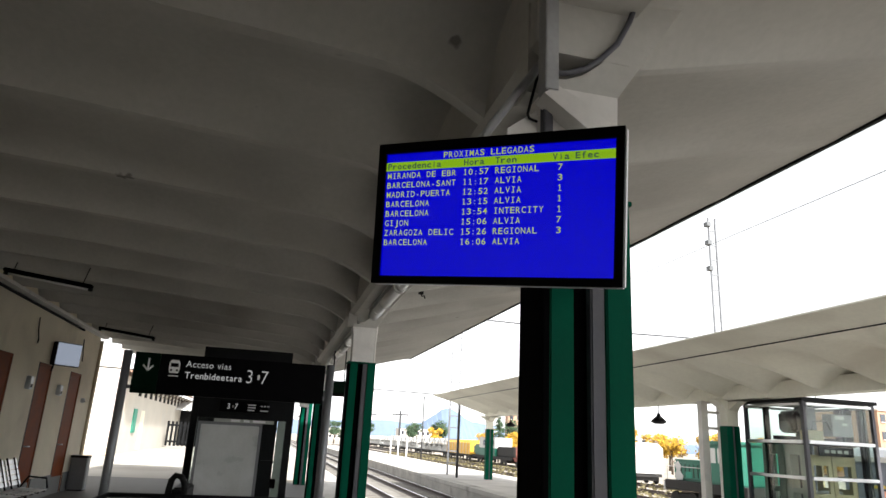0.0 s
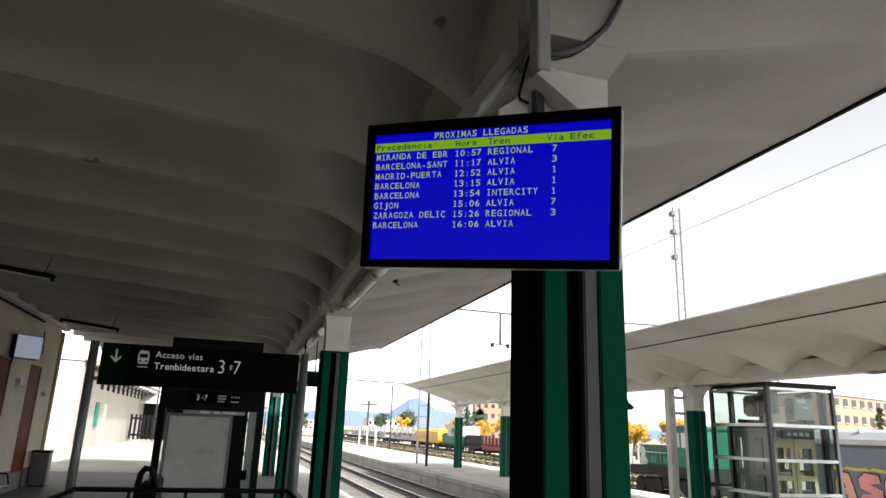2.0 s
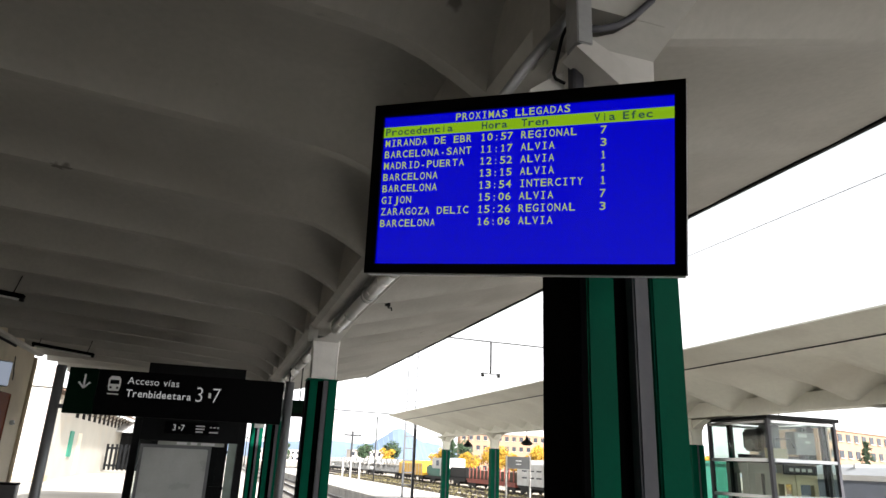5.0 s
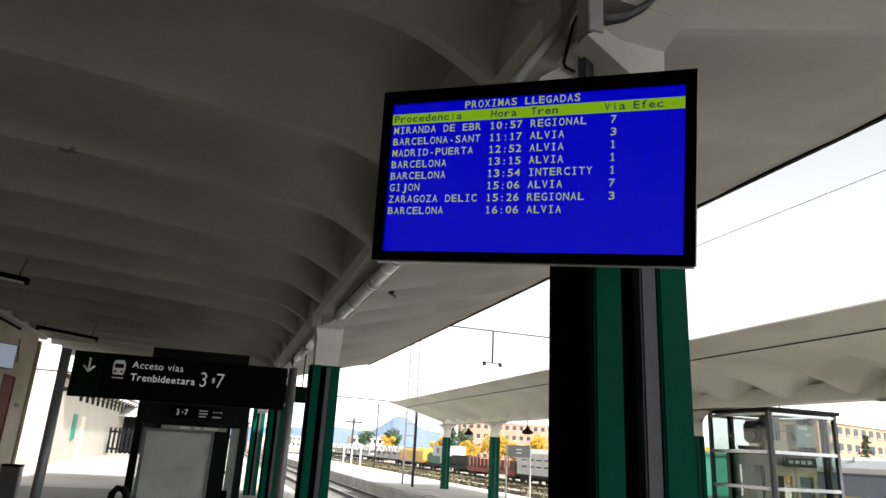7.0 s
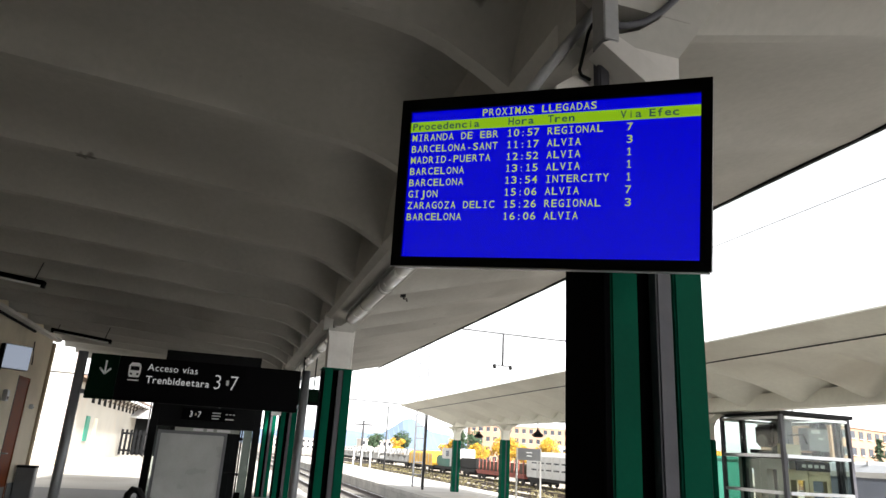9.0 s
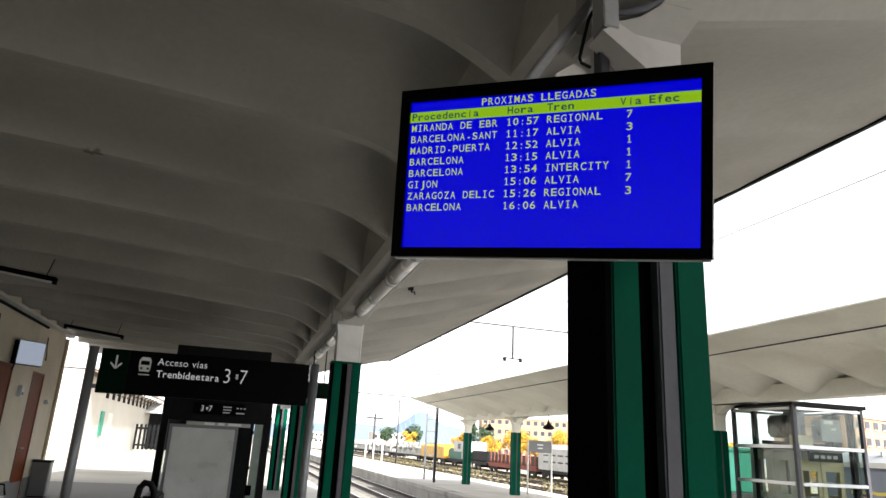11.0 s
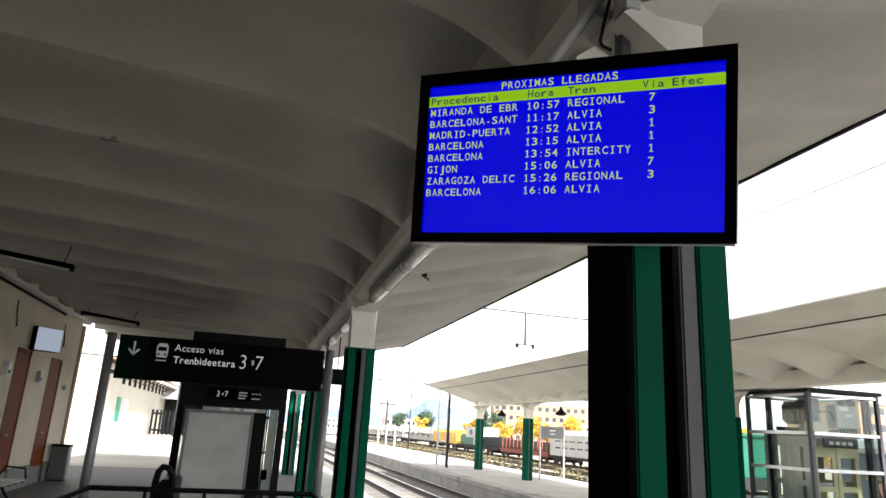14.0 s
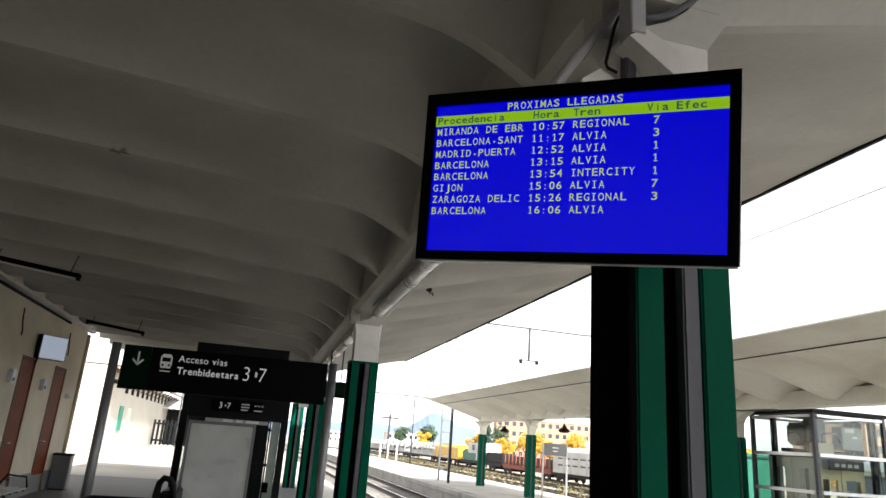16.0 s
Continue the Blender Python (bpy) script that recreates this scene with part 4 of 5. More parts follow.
prism(bm, [(LX0 - 0.08, LY0 - 0.08), (LX1 + 0.08, LY0 - 0.08), (LX1 + 0.08, LY1 + 0.08), (LX0 - 0.08, LY1 + 0.08)], "z", LZ, LZ + 0.07)
part("roof", bm, M["dark"], lift, "dark flat roof")
for x in (LX0, LX1):
    for y in (LY0, LY1):
        part("post", B(x - 0.035, x + 0.035, y - 0.035, y + 0.035, 0, LZ), M["grey_pipe"], lift, "grey steel corner post")
for z in (0.0, 0.55, 1.19, 1.86, 2.58):
    hh = 0.06 if z not in (2.58,) else 0.05
    for y in (LY0, LY1):
        part("crossbar", B(LX0 + 0.045, LX1 - 0.045, y - 0.05, y + 0.05, z, z + hh, bevel=0.008), M["alu"], lift, "bright aluminium crossbar")
    for x in (LX0, LX1):
        part("crossbar", B(x - 0.05, x + 0.05, LY0 + 0.045, LY1 - 0.045, z, z + hh, bevel=0.008), M["alu"], lift, "bright aluminium crossbar")
for z0, z1 in ((0.06, 0.55), (0.61, 1.19), (1.25, 1.86), (1.92, 2.58)):
    for y in (LY0, LY1):
        part("pane", B(LX0 + 0.045, LX1 - 0.045, y - 0.008, y + 0.008, z0, z1), M["glass_lift"], lift)
    for x in (LX0, LX1):
        part("pane", B(x - 0.008, x + 0.008, LY0 + 0.045, LY1 - 0.045, z0, z1), M["glass_lift"], lift)
part("guide_rail", B(10.35, 10.42, 13.3, 13.37, 0, 2.6), M["brass"], lift)
part("guide_rail", B(11.1, 11.17, 13.3, 13.37, 0, 2.6), M["brass"], lift)
part("machine", B(10.35, 10.85, 12.5, 13.0, 2.08, 2.50, bevel=0.05), M["dark"], lift, "dark lift machine")
part("drum", tube(bmesh.new(), [(10.30, 12.75, 2.18), (10.75, 12.75, 2.18)], 0.12, 14), M["brass"], lift, "grey drive drum")
switch = part("switch_box", B(11.00, 11.50, 12.25, 12.5, 2.03, 2.46, bevel=0.01), M["bracket"], lift, "grey switch cabinet")
part("label_plate", B(11.08, 11.30, 12.243, 12.249, 2.36, 2.43), M["sign_white"], switch, "white label plate")
part("label_plate", B(11.24, 11.36, 12.243, 12.249, 2.25, 2.29), M["sign_white"], switch, "white label plate")
part("relay_cabinet", B(10.48, 10.82, 12.45, 12.65, 1.90, 2.58, bevel=0.01), M["brass"], lift, "dark grey relay cabinet")
part("junction_box", B(10.30, 10.72, 12.18, 12.35, 1.925, 2.12, bevel=0.01), M["cabin"], lift, "beige junction box")
part("cable_duct", B(LX1 - 0.20, LX1 - 0.13, 12.12, 12.20, 0.06, 2.58), M["dark"], lift, "dark vertical cable duct")
part("cable_duct", B(LX1 - 0.10, LX1 - 0.05, 12.12, 12.18, 0.06, 2.58), M["brass"], lift, "grey vertical cable duct")
part("cable", tube(bmesh.new(), [(10.55, 12.3, 2.12), (10.56, 12.28, 2.3), (10.9, 12.28, 2.32), (10.98, 12.28, 2.15)], 0.014, 6), M["rubber"], lift, "black looped cable")
part("machine_beam", B(10.1, 11.5, 12.7, 12.85, 1.93, 2.0), M["dark"], lift)
def glazed_leaf(axis, at, a, b, z0, z1, stile, material, label):
    """A framed leaf with an opening above and below its middle rail. axis: the direction of its thickness."""
    bm = bmesh.new()
    zm = z0 + (z1 - z0) * 0.48
    for p, q, c, d in ((a, a + stile, z0, z1), (b - stile, b, z0, z1), (a + stile, b - stile, z0, z0 + 0.22), (a + stile, b - stile, z1 - 0.2, z1), (a + stile, b - stile, zm, zm + 0.1)):
        box(bm, *((at, at + 0.04, p, q) if axis == "x" else (p, q, at, at + 0.04)), c, d)
    part("cabin_leaf", bm, material, lift, label)


for a, b in ((12.30, 12.90), (12.92, 13.52)):
    glazed_leaf("x", LX0 + 0.22, a, b, 0.06, 1.84, 0.17, M["cabin_grey"], "grey glazed landing door")
for a, b in ((10.44, 10.96), (10.98, 11.50)):
    glazed_leaf("y", LY0 + 0.30, a, b, 0.06, 1.66, 0.09, M["cabin"], "beige cabin frame")
    glazed_leaf("y", LY1 - 0.22, a, b, 0.06, 1.84, 0.20, M["cabin_grey"], "grey rear cabin panel")
glazed_leaf("x", LX1 - 0.20, 12.4, 13.4, 0.06, 1.84, 0.16, M["cabin"], "beige cabin side")
part("cabin_roof", B(LX0 + 0.22, LX1 - 0.16, LY0 + 0.30, LY1 - 0.18, 1.845, 1.88), M["dark"], lift, "dark cabin roof")
part("counterweight", B(11.30, 11.58, 12.34, 12.50, 1.90, 2.56), M["dark"], lift, "dark counterweight frame")
part("guide_rail", B(LX1 - 0.12, LX1 - 0.06, 12.5, 12.56, 0, 2.6), M["dark"], lift)
part("guide_rail", B(LX0 + 0.08, LX0 + 0.13, 13.2, 13.26, 0, 2.6), M["dark"], lift)
part("cabin_handrail", tube(bmesh.new(), [(10.5, 12.6, 0.95), (11.4, 12.6, 0.95)], 0.03, 8), M["alu"], lift)
part("lintel_plate", B(10.5, 11.3, 12.1, 12.13, 1.64, 1.82), M["sign_black"], lift, "black sign plate with plain bars")
for k in range(4):
    part("bar", B(10.62 + 0.15 * k, 10.72 + 0.15 * k, 12.095, 12.099, 1.70, 1.76), M["cabin_grey"], lift)
part("pipe_rail", tube(bmesh.new(), [(11.3, 12.3, 1.92), (11.3, 12.3, 2.55)], 0.03, 8), M["brass"], lift)
part("aerial", tube(bmesh.new(), [(11.0, 12.6, LZ + 0.07), (11.0, 12.6, LZ + 0.33)], 0.015, 6), M["dark"], lift)

# platform name sign on posts
ns = thing("name_sign", "platform name sign, dark board on white posts, lettering unreadable", "sign", at=(10.9, 25.3, 0))
for x in (-0.48, 0.48):
    part("post", tube(bmesh.new(), [(x, 0, 0), (x, 0, 1.95)], 0.035, 8), M["column_white"], ns, "white post")
part("board", B(-0.45, 0.45, -0.03, 0.03, 1.50, 1.93), M["dado"], ns)
part("bar", B(-0.12, 0.12, -0.034, -0.031, 1.76, 1.80), M["sign_white"], ns)
part("bar", B(-0.10, 0.10, -0.034, -0.031, 1.64, 1.68), M["sign_white"], ns)
leg = thing("handrail_posts", "short white handrail posts on the island platform", "railing", at=(8.9, 45, 0))
for k in range(3):
    part("post", tube(bmesh.new(), [(0, 3.0 * k, 0), (0, 3.0 * k, 1.7)], 0.05, 8), M["column_white"], leg)
part("rail", tube(bmesh.new(), [(0, 0, 1.7), (0, 6.0, 1.7)], 0.04, 8), M["column_white"], leg)


def lattice_mast(name, x, y, z0, z1, w, step, material, label):
    m = thing(name, label, "mast", at=(x, y, z0))
    h = z1 - z0
    for dx in (-w / 2, w / 2):
        part("leg", B(dx - 0.035, dx + 0.035, -0.05, 0.05, 0, h), material, m)
    k, z = 0, step
    while z < h:
        part("rung", B(-w / 2 + 0.035, w / 2 - 0.035, -0.03, 0.03, z - 0.03, z + 0.03), material, m)
        z += step
    return m


lattice_mast("ladder_mast", 8.90, 33.5, 0, 11.0, 0.46, 0.55, M["post"], "grey ladder-like catenary mast on the island platform")
sm = lattice_mast("signal_mast", 21.6, 30.0, -1.5, 13.6, 0.40, 0.8, M["post"], "tall grey lattice mast with floodlights against the sky")
for z in (12.2, 13.6, 14.6):
    part("lamp_head", B(-0.42, -0.2, -0.2, 0.1, z, z + 0.22), M["brass"], sm, "grey floodlight")
pole = thing("dark_pole", "slim dark pole with a crossarm on the island platform", "pole", at=(8.52, 31.2, 0))
part("shaft", tube(bmesh.new(), [(0, 0, 0), (0, 0, 3.6)], 0.06, 8), M["wire"], pole)
part("crossarm", tube(bmesh.new(), [(-0.1, 0, 3.3), (1.0, 0, 3.25)], 0.03, 6), M["wire"], pole)
for x, y, h in ((13.4, 72, 5.0), (13.5, 95, 5.6), (9.5, 140, 6.0), (6.2, 150, 6.0)):
    p = thing("far_pole", "distant wooden line pole with a crossarm", "pole", "line poles", at=(x, y, -0.6))
    part("shaft", tube(bmesh.new(), [(0, 0, 0), (0, 0, h)], 0.11, 8), M["wire"], p)
    part("crossarm", B(-0.9, 0.9, -0.05, 0.05, h - 0.5, h - 0.35), M["wire"], p)

# overhead line
span = thing("cross_span", "catenary cross span with a drop post and two insulators", "overhead line", at=(0, 19.6, 0))
part("span_wire", tube(bmesh.new(), [(2.0, 0, 5.22), (6.1, 0, 5.07), (9.1, 0, 5.05), (13.0, 0, 5.12)], 0.022, 6), M["wire"], span)
part("drop_post", tube(bmesh.new(), [(7.42, 0, 5.05), (7.42, 0, 4.12)], 0.032, 6), M["wire"], span)
part("drop_arm", tube(bmesh.new(), [(7.20, 0, 4.12), (7.64, 0, 4.10)], 0.016, 6), M["wire"], span)
for x in (7.16, 7.66):
    part("insulator", tube(bmesh.new(), [(x, 0, 4.14), (x + 0.02, 0.0, 4.02)], 0.055, 8), M["rubber"], span, "dark insulator")
span2 = thing("cross_span", "distant catenary cross span", "overhead line", at=(0, 60, 0))
part("span_wire", tube(bmesh.new(), [(-6.0, 0, 6.4), (8.0, 0, 5.5), (13.2, 0, 5.1)], 0.03, 6), M["wire"], span2)
for x, h in ((-6.0, 6.5), (13.2, 5.3)):
    part("mast", tube(bmesh.new(), [(x, 0, -1.6), (x, 0, h)], 0.06, 8), M["wire"], span2)
span3 = thing("cross_span", "thin catenary cross span by the end of the island canopy", "overhead line", at=(0, 31.0, 0))
part("span_wire", tube(bmesh.new(), [(-8.0, 0, 3.78), (2.8, 0, 3.63), (5.0, 0, 3.605), (8.52, 0.2, 3.57)], 0.026, 6), M["wire"], span3)
for x in (3.88, 6.215):
    wire = thing("contact_wire", "thin overhead contact wire above the track", "wire", "contact wires")
    part("run", tube(bmesh.new(), [(x, -20, 4.6), (x, 60, 4.55), (x, 240, 4.6)], 0.004, 5), M["wire"], wire)

# ---- trains in the yard ----
YZ = -1.5
for x in (13.4, 14.6, 16.8, 18.2, 20.7, 22.1, 23.6, 25.0, 28.2, 29.8, 33.2, 34.8):
    r = thing("yard_rail", "rusty yard rail among dry weeds", "rail", "yard rails")
    part("web", B(x - 0.05, x + 0.05, -40, 230, YZ, YZ + 0.18), M["rail"], r)


def bogie(parent, y, x0, x1, z):
    part("bogie", B(x0 + 0.15, x1 - 0.15, y - 1.3, y + 1.3, z + 0.35, z + 0.85, bevel=0.06), M["bogie"], parent)
    for dy in (-0.85, 0.85):
        for x in (x0 + 0.2, x1 - 0.2):
            part("wheel", tube(bmesh.new(), [(x - 0.06, y + dy, z + 0.5), (x + 0.06, y + dy, z + 0.5)], 0.45, 16), M["bogie"], parent)


# shunting locomotive
loco = thing("locomotive", "green shunting locomotive with white band and graffiti", "locomotive", at=(23.0, 31.1, YZ + 0.02))
part("frame", B(0, 2.6, -0.6, 6.6, 1.05, 1.55, bevel=0.03), M["bogie"], loco)
part("bonnet", B(0.35, 2.25, 2.7, 6.2, 1.55, 2.62, bevel=0.10), M["loco_green"], loco, "green engine bonnet")
part("bonnet_roof", B(0.40, 2.20, 2.7, 6.15, 2.62, 2.70, bevel=0.03), M["loco_green"], loco, "green bonnet top")
part("cab", B(0.1, 2.5, 0.0, 2.7, 1.55, 3.55, bevel=0.08), M["loco_green"], loco, "green driving cab")
part("cab_roof", B(0.0, 2.6, -0.1, 2.85, 3.55, 3.74, bevel=0.06), M["loco_green"], loco)
# Cab windows take white paint: a pale reflection put into the colour.
for y in (0.2, 1.05, 1.85):
    part("window", B(0.07, 0.12, y, y + 0.62, 2.62, 3.38, bevel=0.02), M["wagon_white"], loco, "cab window, its pale reflection painted in white")
part("window", B(0.4, 2.2, 2.69, 2.73, 2.95, 3.4), M["window_dark"], loco)
for k in range(7):
    part("vent", B(0.335, 0.36, 3.0 + 0.40 * k, 3.06 + 0.40 * k, 1.75, 2.45), M["bogie"], loco)
for k in range(2):
    part("vent_panel", B(0.330, 0.352, 3.1 + 1.3 * k, 3.7 + 1.3 * k, 1.72, 2.05), M["shutter"], loco, "dark green grille panel")
part("graffiti", prism(bmesh.new(), [(5.3, 1.6), (5.8, 1.56), (6.1, 1.8), (5.85, 2.1), (6.05, 2.4), (5.7, 2.6), (5.4, 2.35), (5.5, 2.05), (5.2, 1.8)], "x", 0.318, 0.335), M["wagon_white"], loco, "white sprayed lettering, unreadable")
part("handrail", tube(bmesh.new(), [(0.05, 2.8, 1.55), (0.05, 2.8, 2.3), (0.05, 6.4, 2.3), (0.05, 6.4, 1.55)], 0.022, 6), M["wagon_white"], loco)
part("buffer_beam", B(0.0, 2.6, 6.6, 6.75, 0.95, 1.5), M["wagon_white"], loco)
part("fuel_tank", B(0.2, 2.4, 2.3, 3.7, 0.45, 1.05, bevel=0.05), M["bogie"], loco)
for y in (1.0, 5.1):
    bogie(loco, y, 0.1, 2.5, 0)

# grey coach with graffiti
coach = thing("coach", "blue-grey railway coach with pink graffiti and silver roof", "train", at=(20.0, -16, YZ + 0.14))
part("body", B(0, 2.8, 0, 37.5, 1.05, 2.95, bevel=0.10), M["coach_grey"], coach)
part("band", B(-0.02, 2.82, 0, 37.5, 2.95, 3.12), M["wagon_white"], coach, "white cantrail band")
bm = bmesh.new()
prism(bm, [(0.0, 3.12), (2.8, 3.12), (2.5, 3.36), (1.9, 3.46), (0.9, 3.46), (0.3, 3.36)], "y", 0, 37.5)
part("roof", bm, M["coach_roof"], coach, "ribbed silver-grey roof")
for k in range(12):
    part("roof_rib", B(0.25, 2.5, 3.1 * k + 1, 3.1 * k + 1.08, 3.34, 3.48), M["galv"], coach)
part("underframe", B(0.2, 2.6, 0.5, 37, 0.45, 0.9), M["bogie"], coach)
for y in (3.5, 17, 20, 34):
    bogie(coach, y, 0, 2.8, 0)
SPRAY = ([(0.0, 0.0), (0.30, 0.0), (0.42, 0.35), (0.70, 0.32), (0.80, -0.02), (1.16, 0.02), (1.02, 0.62), (0.86, 1.12), (0.36, 1.20), (0.14, 0.66)],
         [(0.05, 0.10), (0.62, -0.04), (1.10, 0.18), (1.14, 0.58), (0.62, 0.78), (1.06, 0.86), (1.00, 1.14), (0.40, 1.20), (0.08, 0.96), (0.14, 0.60), (0.66, 0.42), (0.20, 0.38)],
         [(0.10, 0.10), (0.50, -0.03), (1.10, 0.10), (1.02, 0.42), (0.60, 0.34), (0.46, 0.60), (0.64, 0.86), (1.08, 0.80), (1.12, 1.14), (0.50, 1.22), (0.08, 0.98), (0.0, 0.5)])


def sprayed(y, shape, grow):
    pts = [(y - 0.82 * (0.58 + (a - 0.58) * grow), 1.08 + 0.82 * (0.6 + (b - 0.6) * grow)) for a, b in shape]
    return prism(bmesh.new(), pts, "x", -0.030 if grow == 1 else -0.018, -0.004)


for k in range(9):
    y, shape = 36.2 - 1.0 * k, SPRAY[k % 3]
    part("graffiti_edge", sprayed(y, shape, 1.12), M["spray_dark"], coach, "dark sprayed outline")
    part("graffiti", sprayed(y, shape, 1), M["salmon"] if k % 2 == 0 else M["pink"], coach, "pink sprayed shape, unreadable")
    part("graffiti_edge", prism(bmesh.new(), [(y + 0.05, 2.10), (y + 0.02, 2.20), (y - 0.4, 2.23), (y - 0.5, 2.16), (y - 0.65, 2.24), (y - 0.97, 2.20), (y - 0.96, 2.10), (y - 0.65, 2.15), (y - 0.4, 2.12)], "x", -0.012, -0.004), M["spray_yellow"], coach, "yellow sprayed outline")
    if k % 3 == 0:
        part("graffiti_gap", prism(bmesh.new(), [(y - 0.38, 1.56), (y - 0.56, 1.54), (y - 0.48, 1.80)], "x", -0.036, -0.031), M["spray_dark"], coach)


def wagon(y, length, height, material, kind, label):
    w = thing("freight_wagon", label, "wagon", "freight wagons", at=(32.7, y, YZ + 0.14))
    part("underframe", B(0.1, 2.7, 0.2, length - 0.2, 0.7, 1.0), M["bogie"] if kind != "flat" else M["rust"], w)
    if kind == "van":
        bm = bmesh.new()
        prism(bm, [(0, 1.0), (2.8, 1.0), (2.8, height - 0.5), (2.3, height - 0.05), (1.4, height), (0.5, height - 0.05), (0, height - 0.5)], "y", 0.1, length - 0.1)
        part("body", bm, material, w)
        for k in range(int(length / 1.8)):
            for z in (1.75, 2.45) if material is M["wagon_white"] else ():
                part("slot", B(-0.012, 0.002, 0.72 + 1.8 * k, 2.0 + 1.8 * k, z, z + 0.16), M["window_dark"], w, "dark ventilation slot")
            part("rib", B(-0.05, 0.0, 0.5 + 1.8 * k, 0.62 + 1.8 * k, 1.0, height - 0.5), M["galv"], w)
    elif kind == "carrier":
        for z in (1.05, 2.25):
            part("deck", B(0, 2.8, 0.1, length - 0.1, z, z + 0.14), material, w)
        for k in range(int(length / 2.5) + 1):
            part("stanchion", B(0.0, 0.1, 0.2 + 2.5 * k, 0.32 + 2.5 * k, 1.19, 3.0), material, w)
        for k in range(int(length / 4.6)):
            for z in (1.19, 2.39):
                car = bmesh.new()
                y0 = 0.4 + 4.6 * k
                prism(car, [(y0, z + 0.12), (y0 + 4.0, z + 0.12), (y0 + 4.0, z + 0.55), (y0 + 3.3, z + 0.65), (y0 + 2.8, z + 0.98), (y0 + 1.2, z + 0.98), (y0 + 0.6, z + 0.62), (y0, z + 0.55)], "x", 0.45, 2.3)
                part("loaded_car", car, M["wagon_white"], w, "white car on the deck")
    else:
        part("deck", B(0, 2.8, 0.1, length - 0.1, 1.0, 1.18), M["rust"], w)
        for k in range(int((length - 1) / 1.3) + 1):
            part("stake", B(0.0, 0.10, 0.4 + 1.3 * k, 0.52 + 1.3 * k, 1.18, 2.7), M["rust"], w)
        part("load", B(0.3, 2.5, 0.5, length - 0.5, 1.18, 2.3, bevel=0.15), M["bark"], w, "brown bundled load")
    for y0 in (1.8, length - 1.8):
        bogie(w, y0, 0.1, 2.7, 0)
    return w


wagon(57.9, 16, 3.7, M["wagon_white"], "van", "white ribbed freight van standing in the yard")
wagon(74.4, 16.0, 2.8, M["rust"], "flat", "rusty red stake wagon with a brown load")
works_loco = thing("works_locomotive", "green and white works locomotive standing in the yard", "locomotive", at=(32.7, 90.8, YZ + 0.14))
part("underframe", B(0.1, 2.7, 0.2, 19.4, 0.7, 1.1, bevel=0.03), M["bogie"], works_loco)
part("bonnet", B(0.4, 2.4, 0.4, 7.5, 1.1, 2.5, bevel=0.12), M["bogie"], works_loco, "dark engine bonnet")
part("body", B(0.05, 2.75, 7.5, 15.4, 1.1, 2.2, bevel=0.05), M["loco_green"], works_loco, "green lower body")
part("cab", B(0.05, 2.75, 7.5, 15.4, 2.2, 3.75, bevel=0.10), M["wagon_white"], works_loco, "white driving cab")
part("band", B(0.02, 0.06, 9.6, 11.1, 1.2, 2.2), M["wagon_white"], works_loco, "white stripe")
for y in (8.1, 11.9):
    part("window", B(0.0, 0.06, y, y + 1.3, 2.6, 3.4, bevel=0.02), M["window_dark"], works_loco)
part("nose", B(0.3, 2.5, 15.4, 19.2, 1.1, 2.7, bevel=0.25), M["loco_green"], works_loco, "green nose")
for y in (4.2, 15.4):
    bogie(works_loco, y, 0.1, 2.7, 0)
wagon(111.0, 15.4, 3.3, M["yellow"], "van", "yellow works wagon standing in the yard")
for k in range(5):
    wagon(127.0 + 26 * k, 25, 3.4, M["wagon_white"], "carrier", "two-deck car carrier loaded with white cars")
wagon(257.7, 16, 3.5, M["yellow"], "van", "yellow works wagon standing in the yard")

# ---- distance ----


def block(name, x, y, w, d, h, floors, cols, wall, label, turn=0):
    b = thing(name, label, "building", at=(x, y, YZ), turn=turn)
    part("wall", B(0, w, 0, d, 0, h), wall, b)
    part("roof", B(-0.3, w + 0.3, -0.3, d + 0.3, h, h + 0.35), M["pale_facade"], b)
    fh = h / floors
    win = mesh_of(B(0, w / cols * 0.5, -0.10, 0.05, 0, fh * 0.45), "window", M["window_dark"])
    sill = mesh_of(B(-0.1, w / cols * 0.5 + 0.1, -0.25, -0.10, -0.12, 0), "sill", M["pale_facade"])
    for i in range(floors):
        for j in range(cols):
            ob = new("window", win)
            ob.parent, ob.location = b, (w / cols * (j + 0.25), 0, fh * (i + 0.35))
            s = new("sill", sill)
            s.parent = ob
    return b


block("brick_block", 107.5, 103, 64, 14, 12.4, 4, 19, M["brick_orange"], "orange brick apartment block with rows of windows", 17.6)
block("far_block", 92, 260, 40, 15, 15.0, 4, 14, M["brick_orange"], "distant brick block behind autumn trees", -15)
block("far_block", 62, 330, 20, 12, 7.5, 2, 8, M["pale_facade"], "distant pale block behind the yard")
block("far_block", 30, 520, 40, 12, 8, 2, 12, M["pale_facade"], "distant pale shed beyond the yard")
block("far_block", 120, 250, 30, 12, 8.0, 2, 10, M["pale_facade"], "distant pale block behind autumn trees", -25)


def foliage(bm, rng, c, rad, n, size):
    for _ in range(n):
        u = Vector((rng.gauss(0, 1), rng.gauss(0, 1), rng.gauss(0, 1))).normalized() * rad * rng.uniform(0.45, 1.05)
        p = Vector(c) + Vector((u.x, u.y, u.z * 0.8))
        a = Vector((rng.uniform(-1, 1), rng.uniform(-1, 1), rng.uniform(-1, 1))).normalized() * size * rng.uniform(0.6, 1.3)
        b = a.orthogonal().normalized() * size * rng.uniform(0.5, 1.0)
        bm.faces.new([bm.verts.new(q) for q in (p - a, p + b, p + a, p - b)])


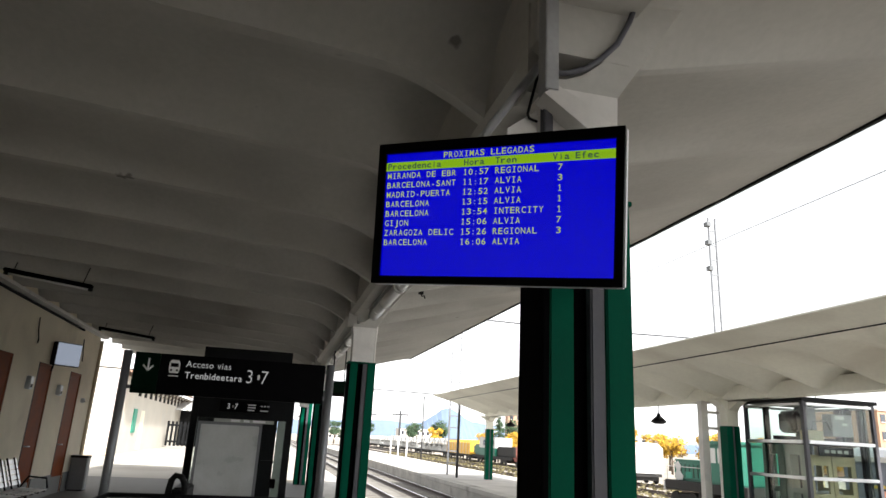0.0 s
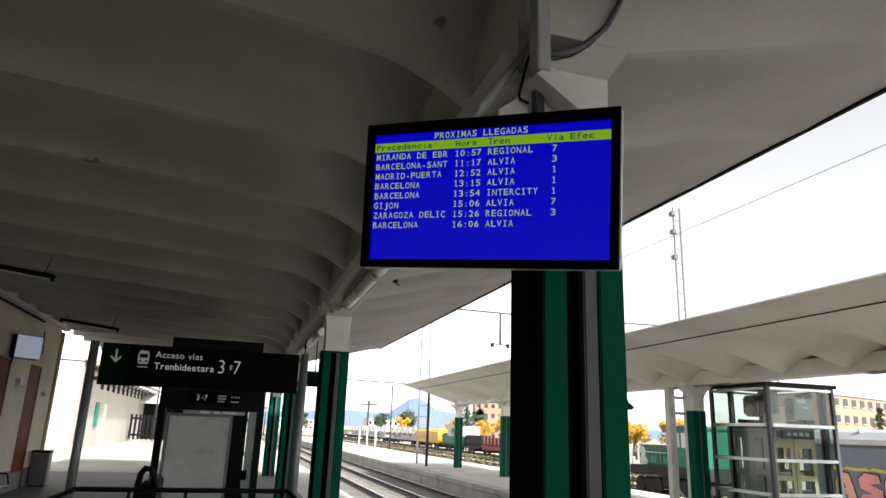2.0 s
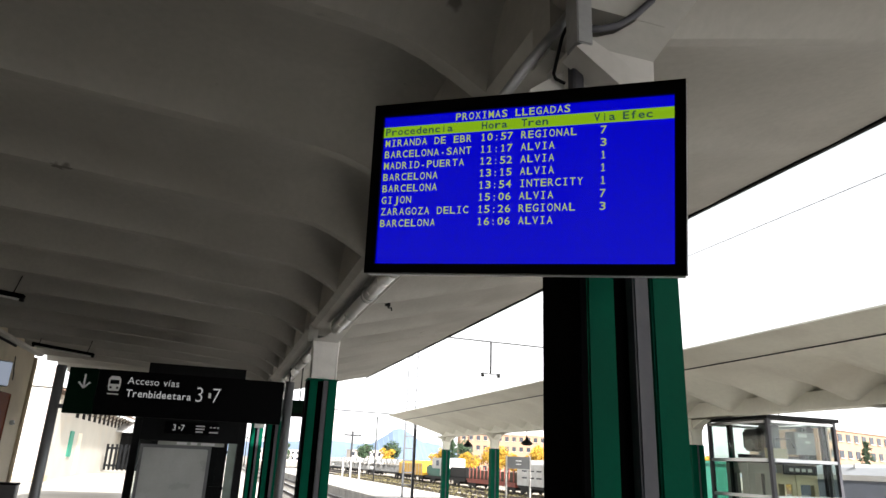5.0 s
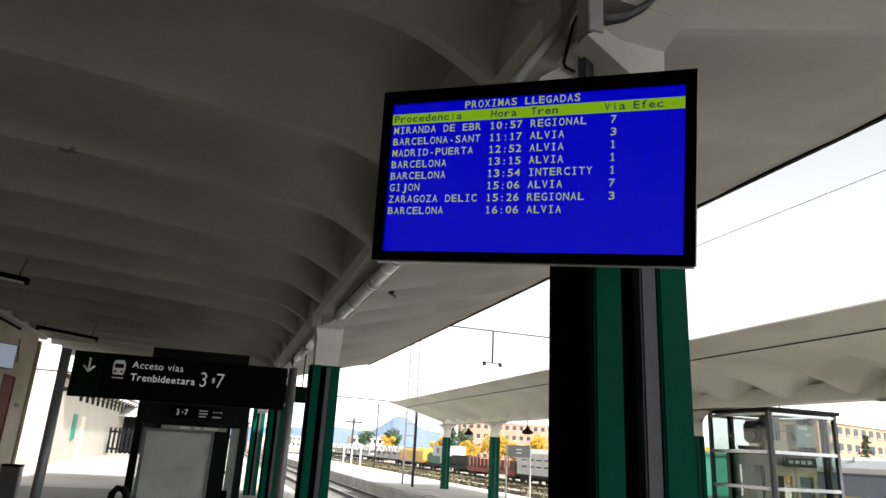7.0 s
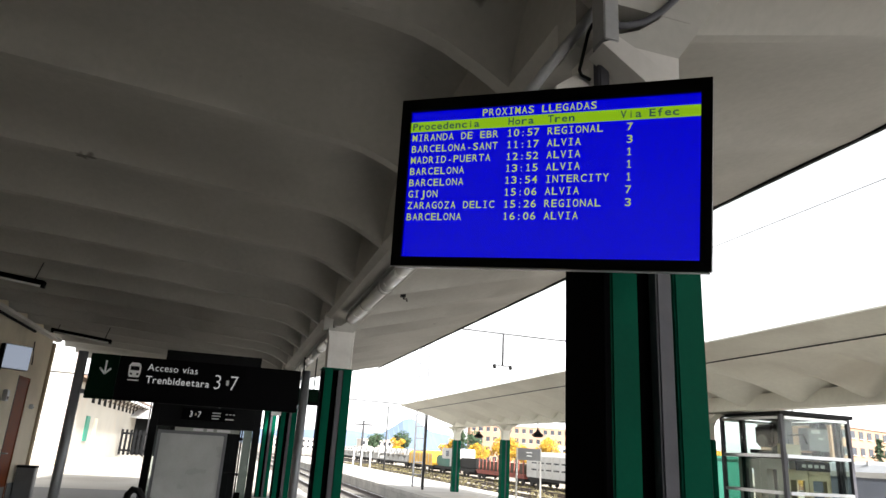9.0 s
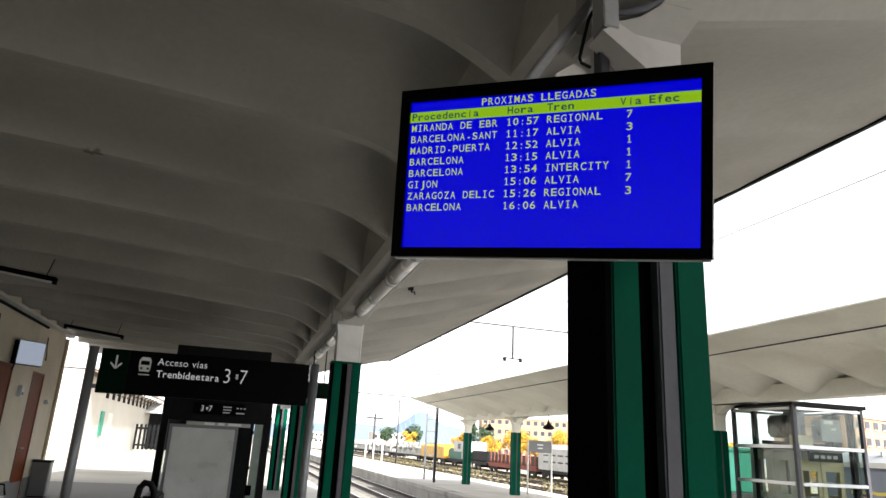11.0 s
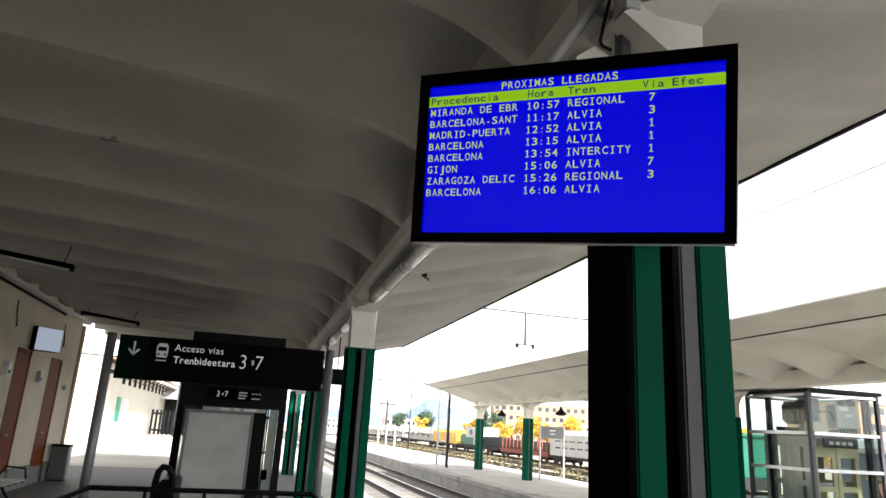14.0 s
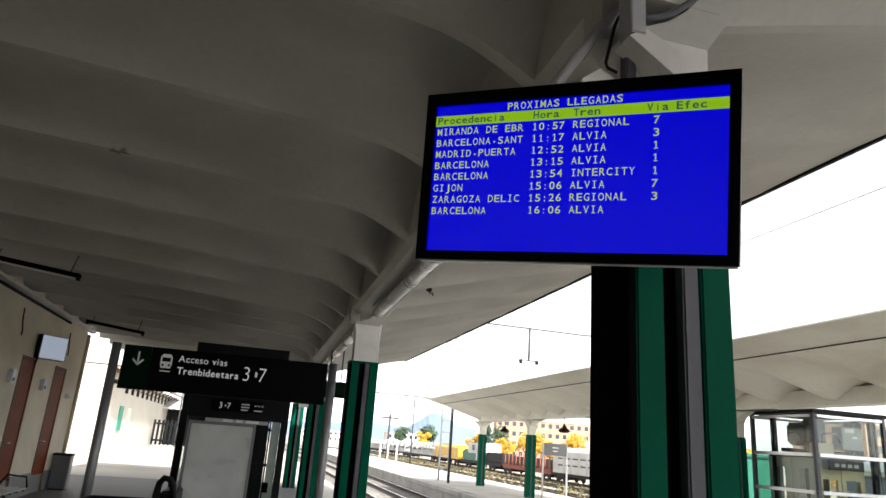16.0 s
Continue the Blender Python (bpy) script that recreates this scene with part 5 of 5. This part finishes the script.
def broadleaf(x, y, h, material, label, seed):
    rng = random.Random(seed)
    t = thing("tree", label, "tree", "yard trees", at=(x, y, YZ))
    bm = bmesh.new()
    tube(bm, [(0, 0, 0), (0.05 * h * 0.2, 0, h * 0.4), (0, 0.02 * h, h * 0.75)], 0.035 * h, 7, 0.01 * h)
    for k in range(5):
        a = k * 1.26
        tube(bm, [(0, 0, h * (0.3 + 0.07 * k)), (math.cos(a) * h * 0.25, math.sin(a) * h * 0.25, h * (0.55 + 0.07 * k))], 0.014 * h, 5, 0.004 * h)
    part("trunk", bm, M["bark"], t)
    bm = bmesh.new()
    for k in range(9):
        a = rng.uniform(0, 6.28)
        r = rng.uniform(0, 0.3) * h
        foliage(bm, rng, (math.cos(a) * r, math.sin(a) * r, h * rng.uniform(0.45, 0.88)), h * rng.uniform(0.12, 0.22), 120, 0.035 * h)
    part("crown", bm, material, t)
    return t


def conifer(x, y, h, seed):
    rng = random.Random(seed)
    t = thing("tree", "dark green conifer with layered branches", "tree", "yard trees", at=(x, y, YZ))
    part("trunk", tube(bmesh.new(), [(0, 0, 0), (0, 0, h * 0.97)], 0.02 * h, 7, 0.004 * h), M["bark"], t)
    bm = bmesh.new()
    for k in range(11):
        f = k / 11
        z, r = h * (0.2 + 0.8 * f), h * 0.26 * (1 - f) ** 0.8 + 0.05
        for j in range(9):
            a = j * 0.7 + k + rng.uniform(-0.25, 0.25)
            lift, reach = rng.uniform(-0.04, 0.04) * h, rng.uniform(0.7, 1.1)
            for s in np.linspace(0.15, 1.0, 6):
                foliage(bm, rng, (math.cos(a) * r * s * reach, math.sin(a) * r * s * reach, z + lift - 0.35 * r * s), 0.025 * h, 5, 0.016 * h)
    part("crown", bm, M["leaf_green"], t)


sd = 0
for x, y, h in ((58, 92, 5.2), (66, 88, 5.6), (74, 80, 5.0), (84, 78, 5.4), (90, 70, 5.0), (97, 66, 5.2), (48, 150, 6.5), (56, 156, 6.0), (64, 150, 6.8), (70, 158, 6.2), (42, 175, 6.4), (79, 150, 6.6), (60, 120, 5.2), (52, 118, 5.0),
                (46, 60, 4.2), (52, 56, 4.6), (60, 62, 4.4), (40, 110, 4.6),
                (48, 120, 6.6), (51, 124, 6.9), (54, 114, 6.4), (57, 118, 7.0), (60, 111, 6.5), (63, 113, 7.2), (66, 109, 6.6), (69, 110, 6.9), (72, 104, 6.4), (75, 105, 6.8), (79, 99, 6.3)):
    sd += 1
    broadleaf(x, y, h, M["leaf_yellow"], "autumn tree with yellow leaves beyond the yard", sd)
for x, y, h in ((46, 185, 9.0), (39, 190, 8.0), (66, 182, 9.5), (31, 230, 9.0), (24, 260, 8.5)):
    sd += 1
    broadleaf(x, y, h, M["leaf_green"], "dark green tree beyond the yard", sd)
conifer(84, 66, 10.0, 50)
conifer(92, 80, 9.0, 51)
conifer(40, 118, 8.0, 52)

bm = bmesh.new()
xs = np.linspace(-1600, 3000, 180)
base = [bm.verts.new((x, 3400, -2)) for x in xs]
ridge = []
for x in xs:
    z = 45 + 30 * math.exp(-((x - 600) / 500) ** 2) + 72 * math.exp(-((x - 930) / 110) ** 2) + 30 * math.exp(-((x - 1150) / 180) ** 2) + 14 * noise.noise((x / 170, 0, 3)) + 5 * noise.noise((x / 40, 1, 3))
    ridge.append(bm.verts.new((x, 3600, max(6, z * 1.15))))
for i in range(len(xs) - 1):
    bm.faces.new((base[i], base[i + 1], ridge[i + 1], ridge[i]))
setting("backdrop_hills", bm, M["hill"], "hills on the horizon, distance haze painted in as blue", "hills")
bm = bmesh.new()
rng = random.Random(99)
for _ in range(7000):
    x, y = rng.uniform(12.4, 36), rng.uniform(6, 150)
    h = rng.uniform(0.05, 0.22)
    a = rng.uniform(0, 3.14)
    dx, dy = math.cos(a) * 0.14, math.sin(a) * 0.14
    bm.faces.new([bm.verts.new(q) for q in ((x - dx, y - dy, YZ), (x + dx, y + dy, YZ), (x + dx * 1.4 + 0.05, y + dy * 1.4, YZ + h), (x - dx * 0.6, y - dy * 0.6, YZ + h * 1.2))])
tagged(part("dry_weeds", bm, M["weeds"]), "dry yellow weeds between the yard tracks", "weeds", kind="stuff")
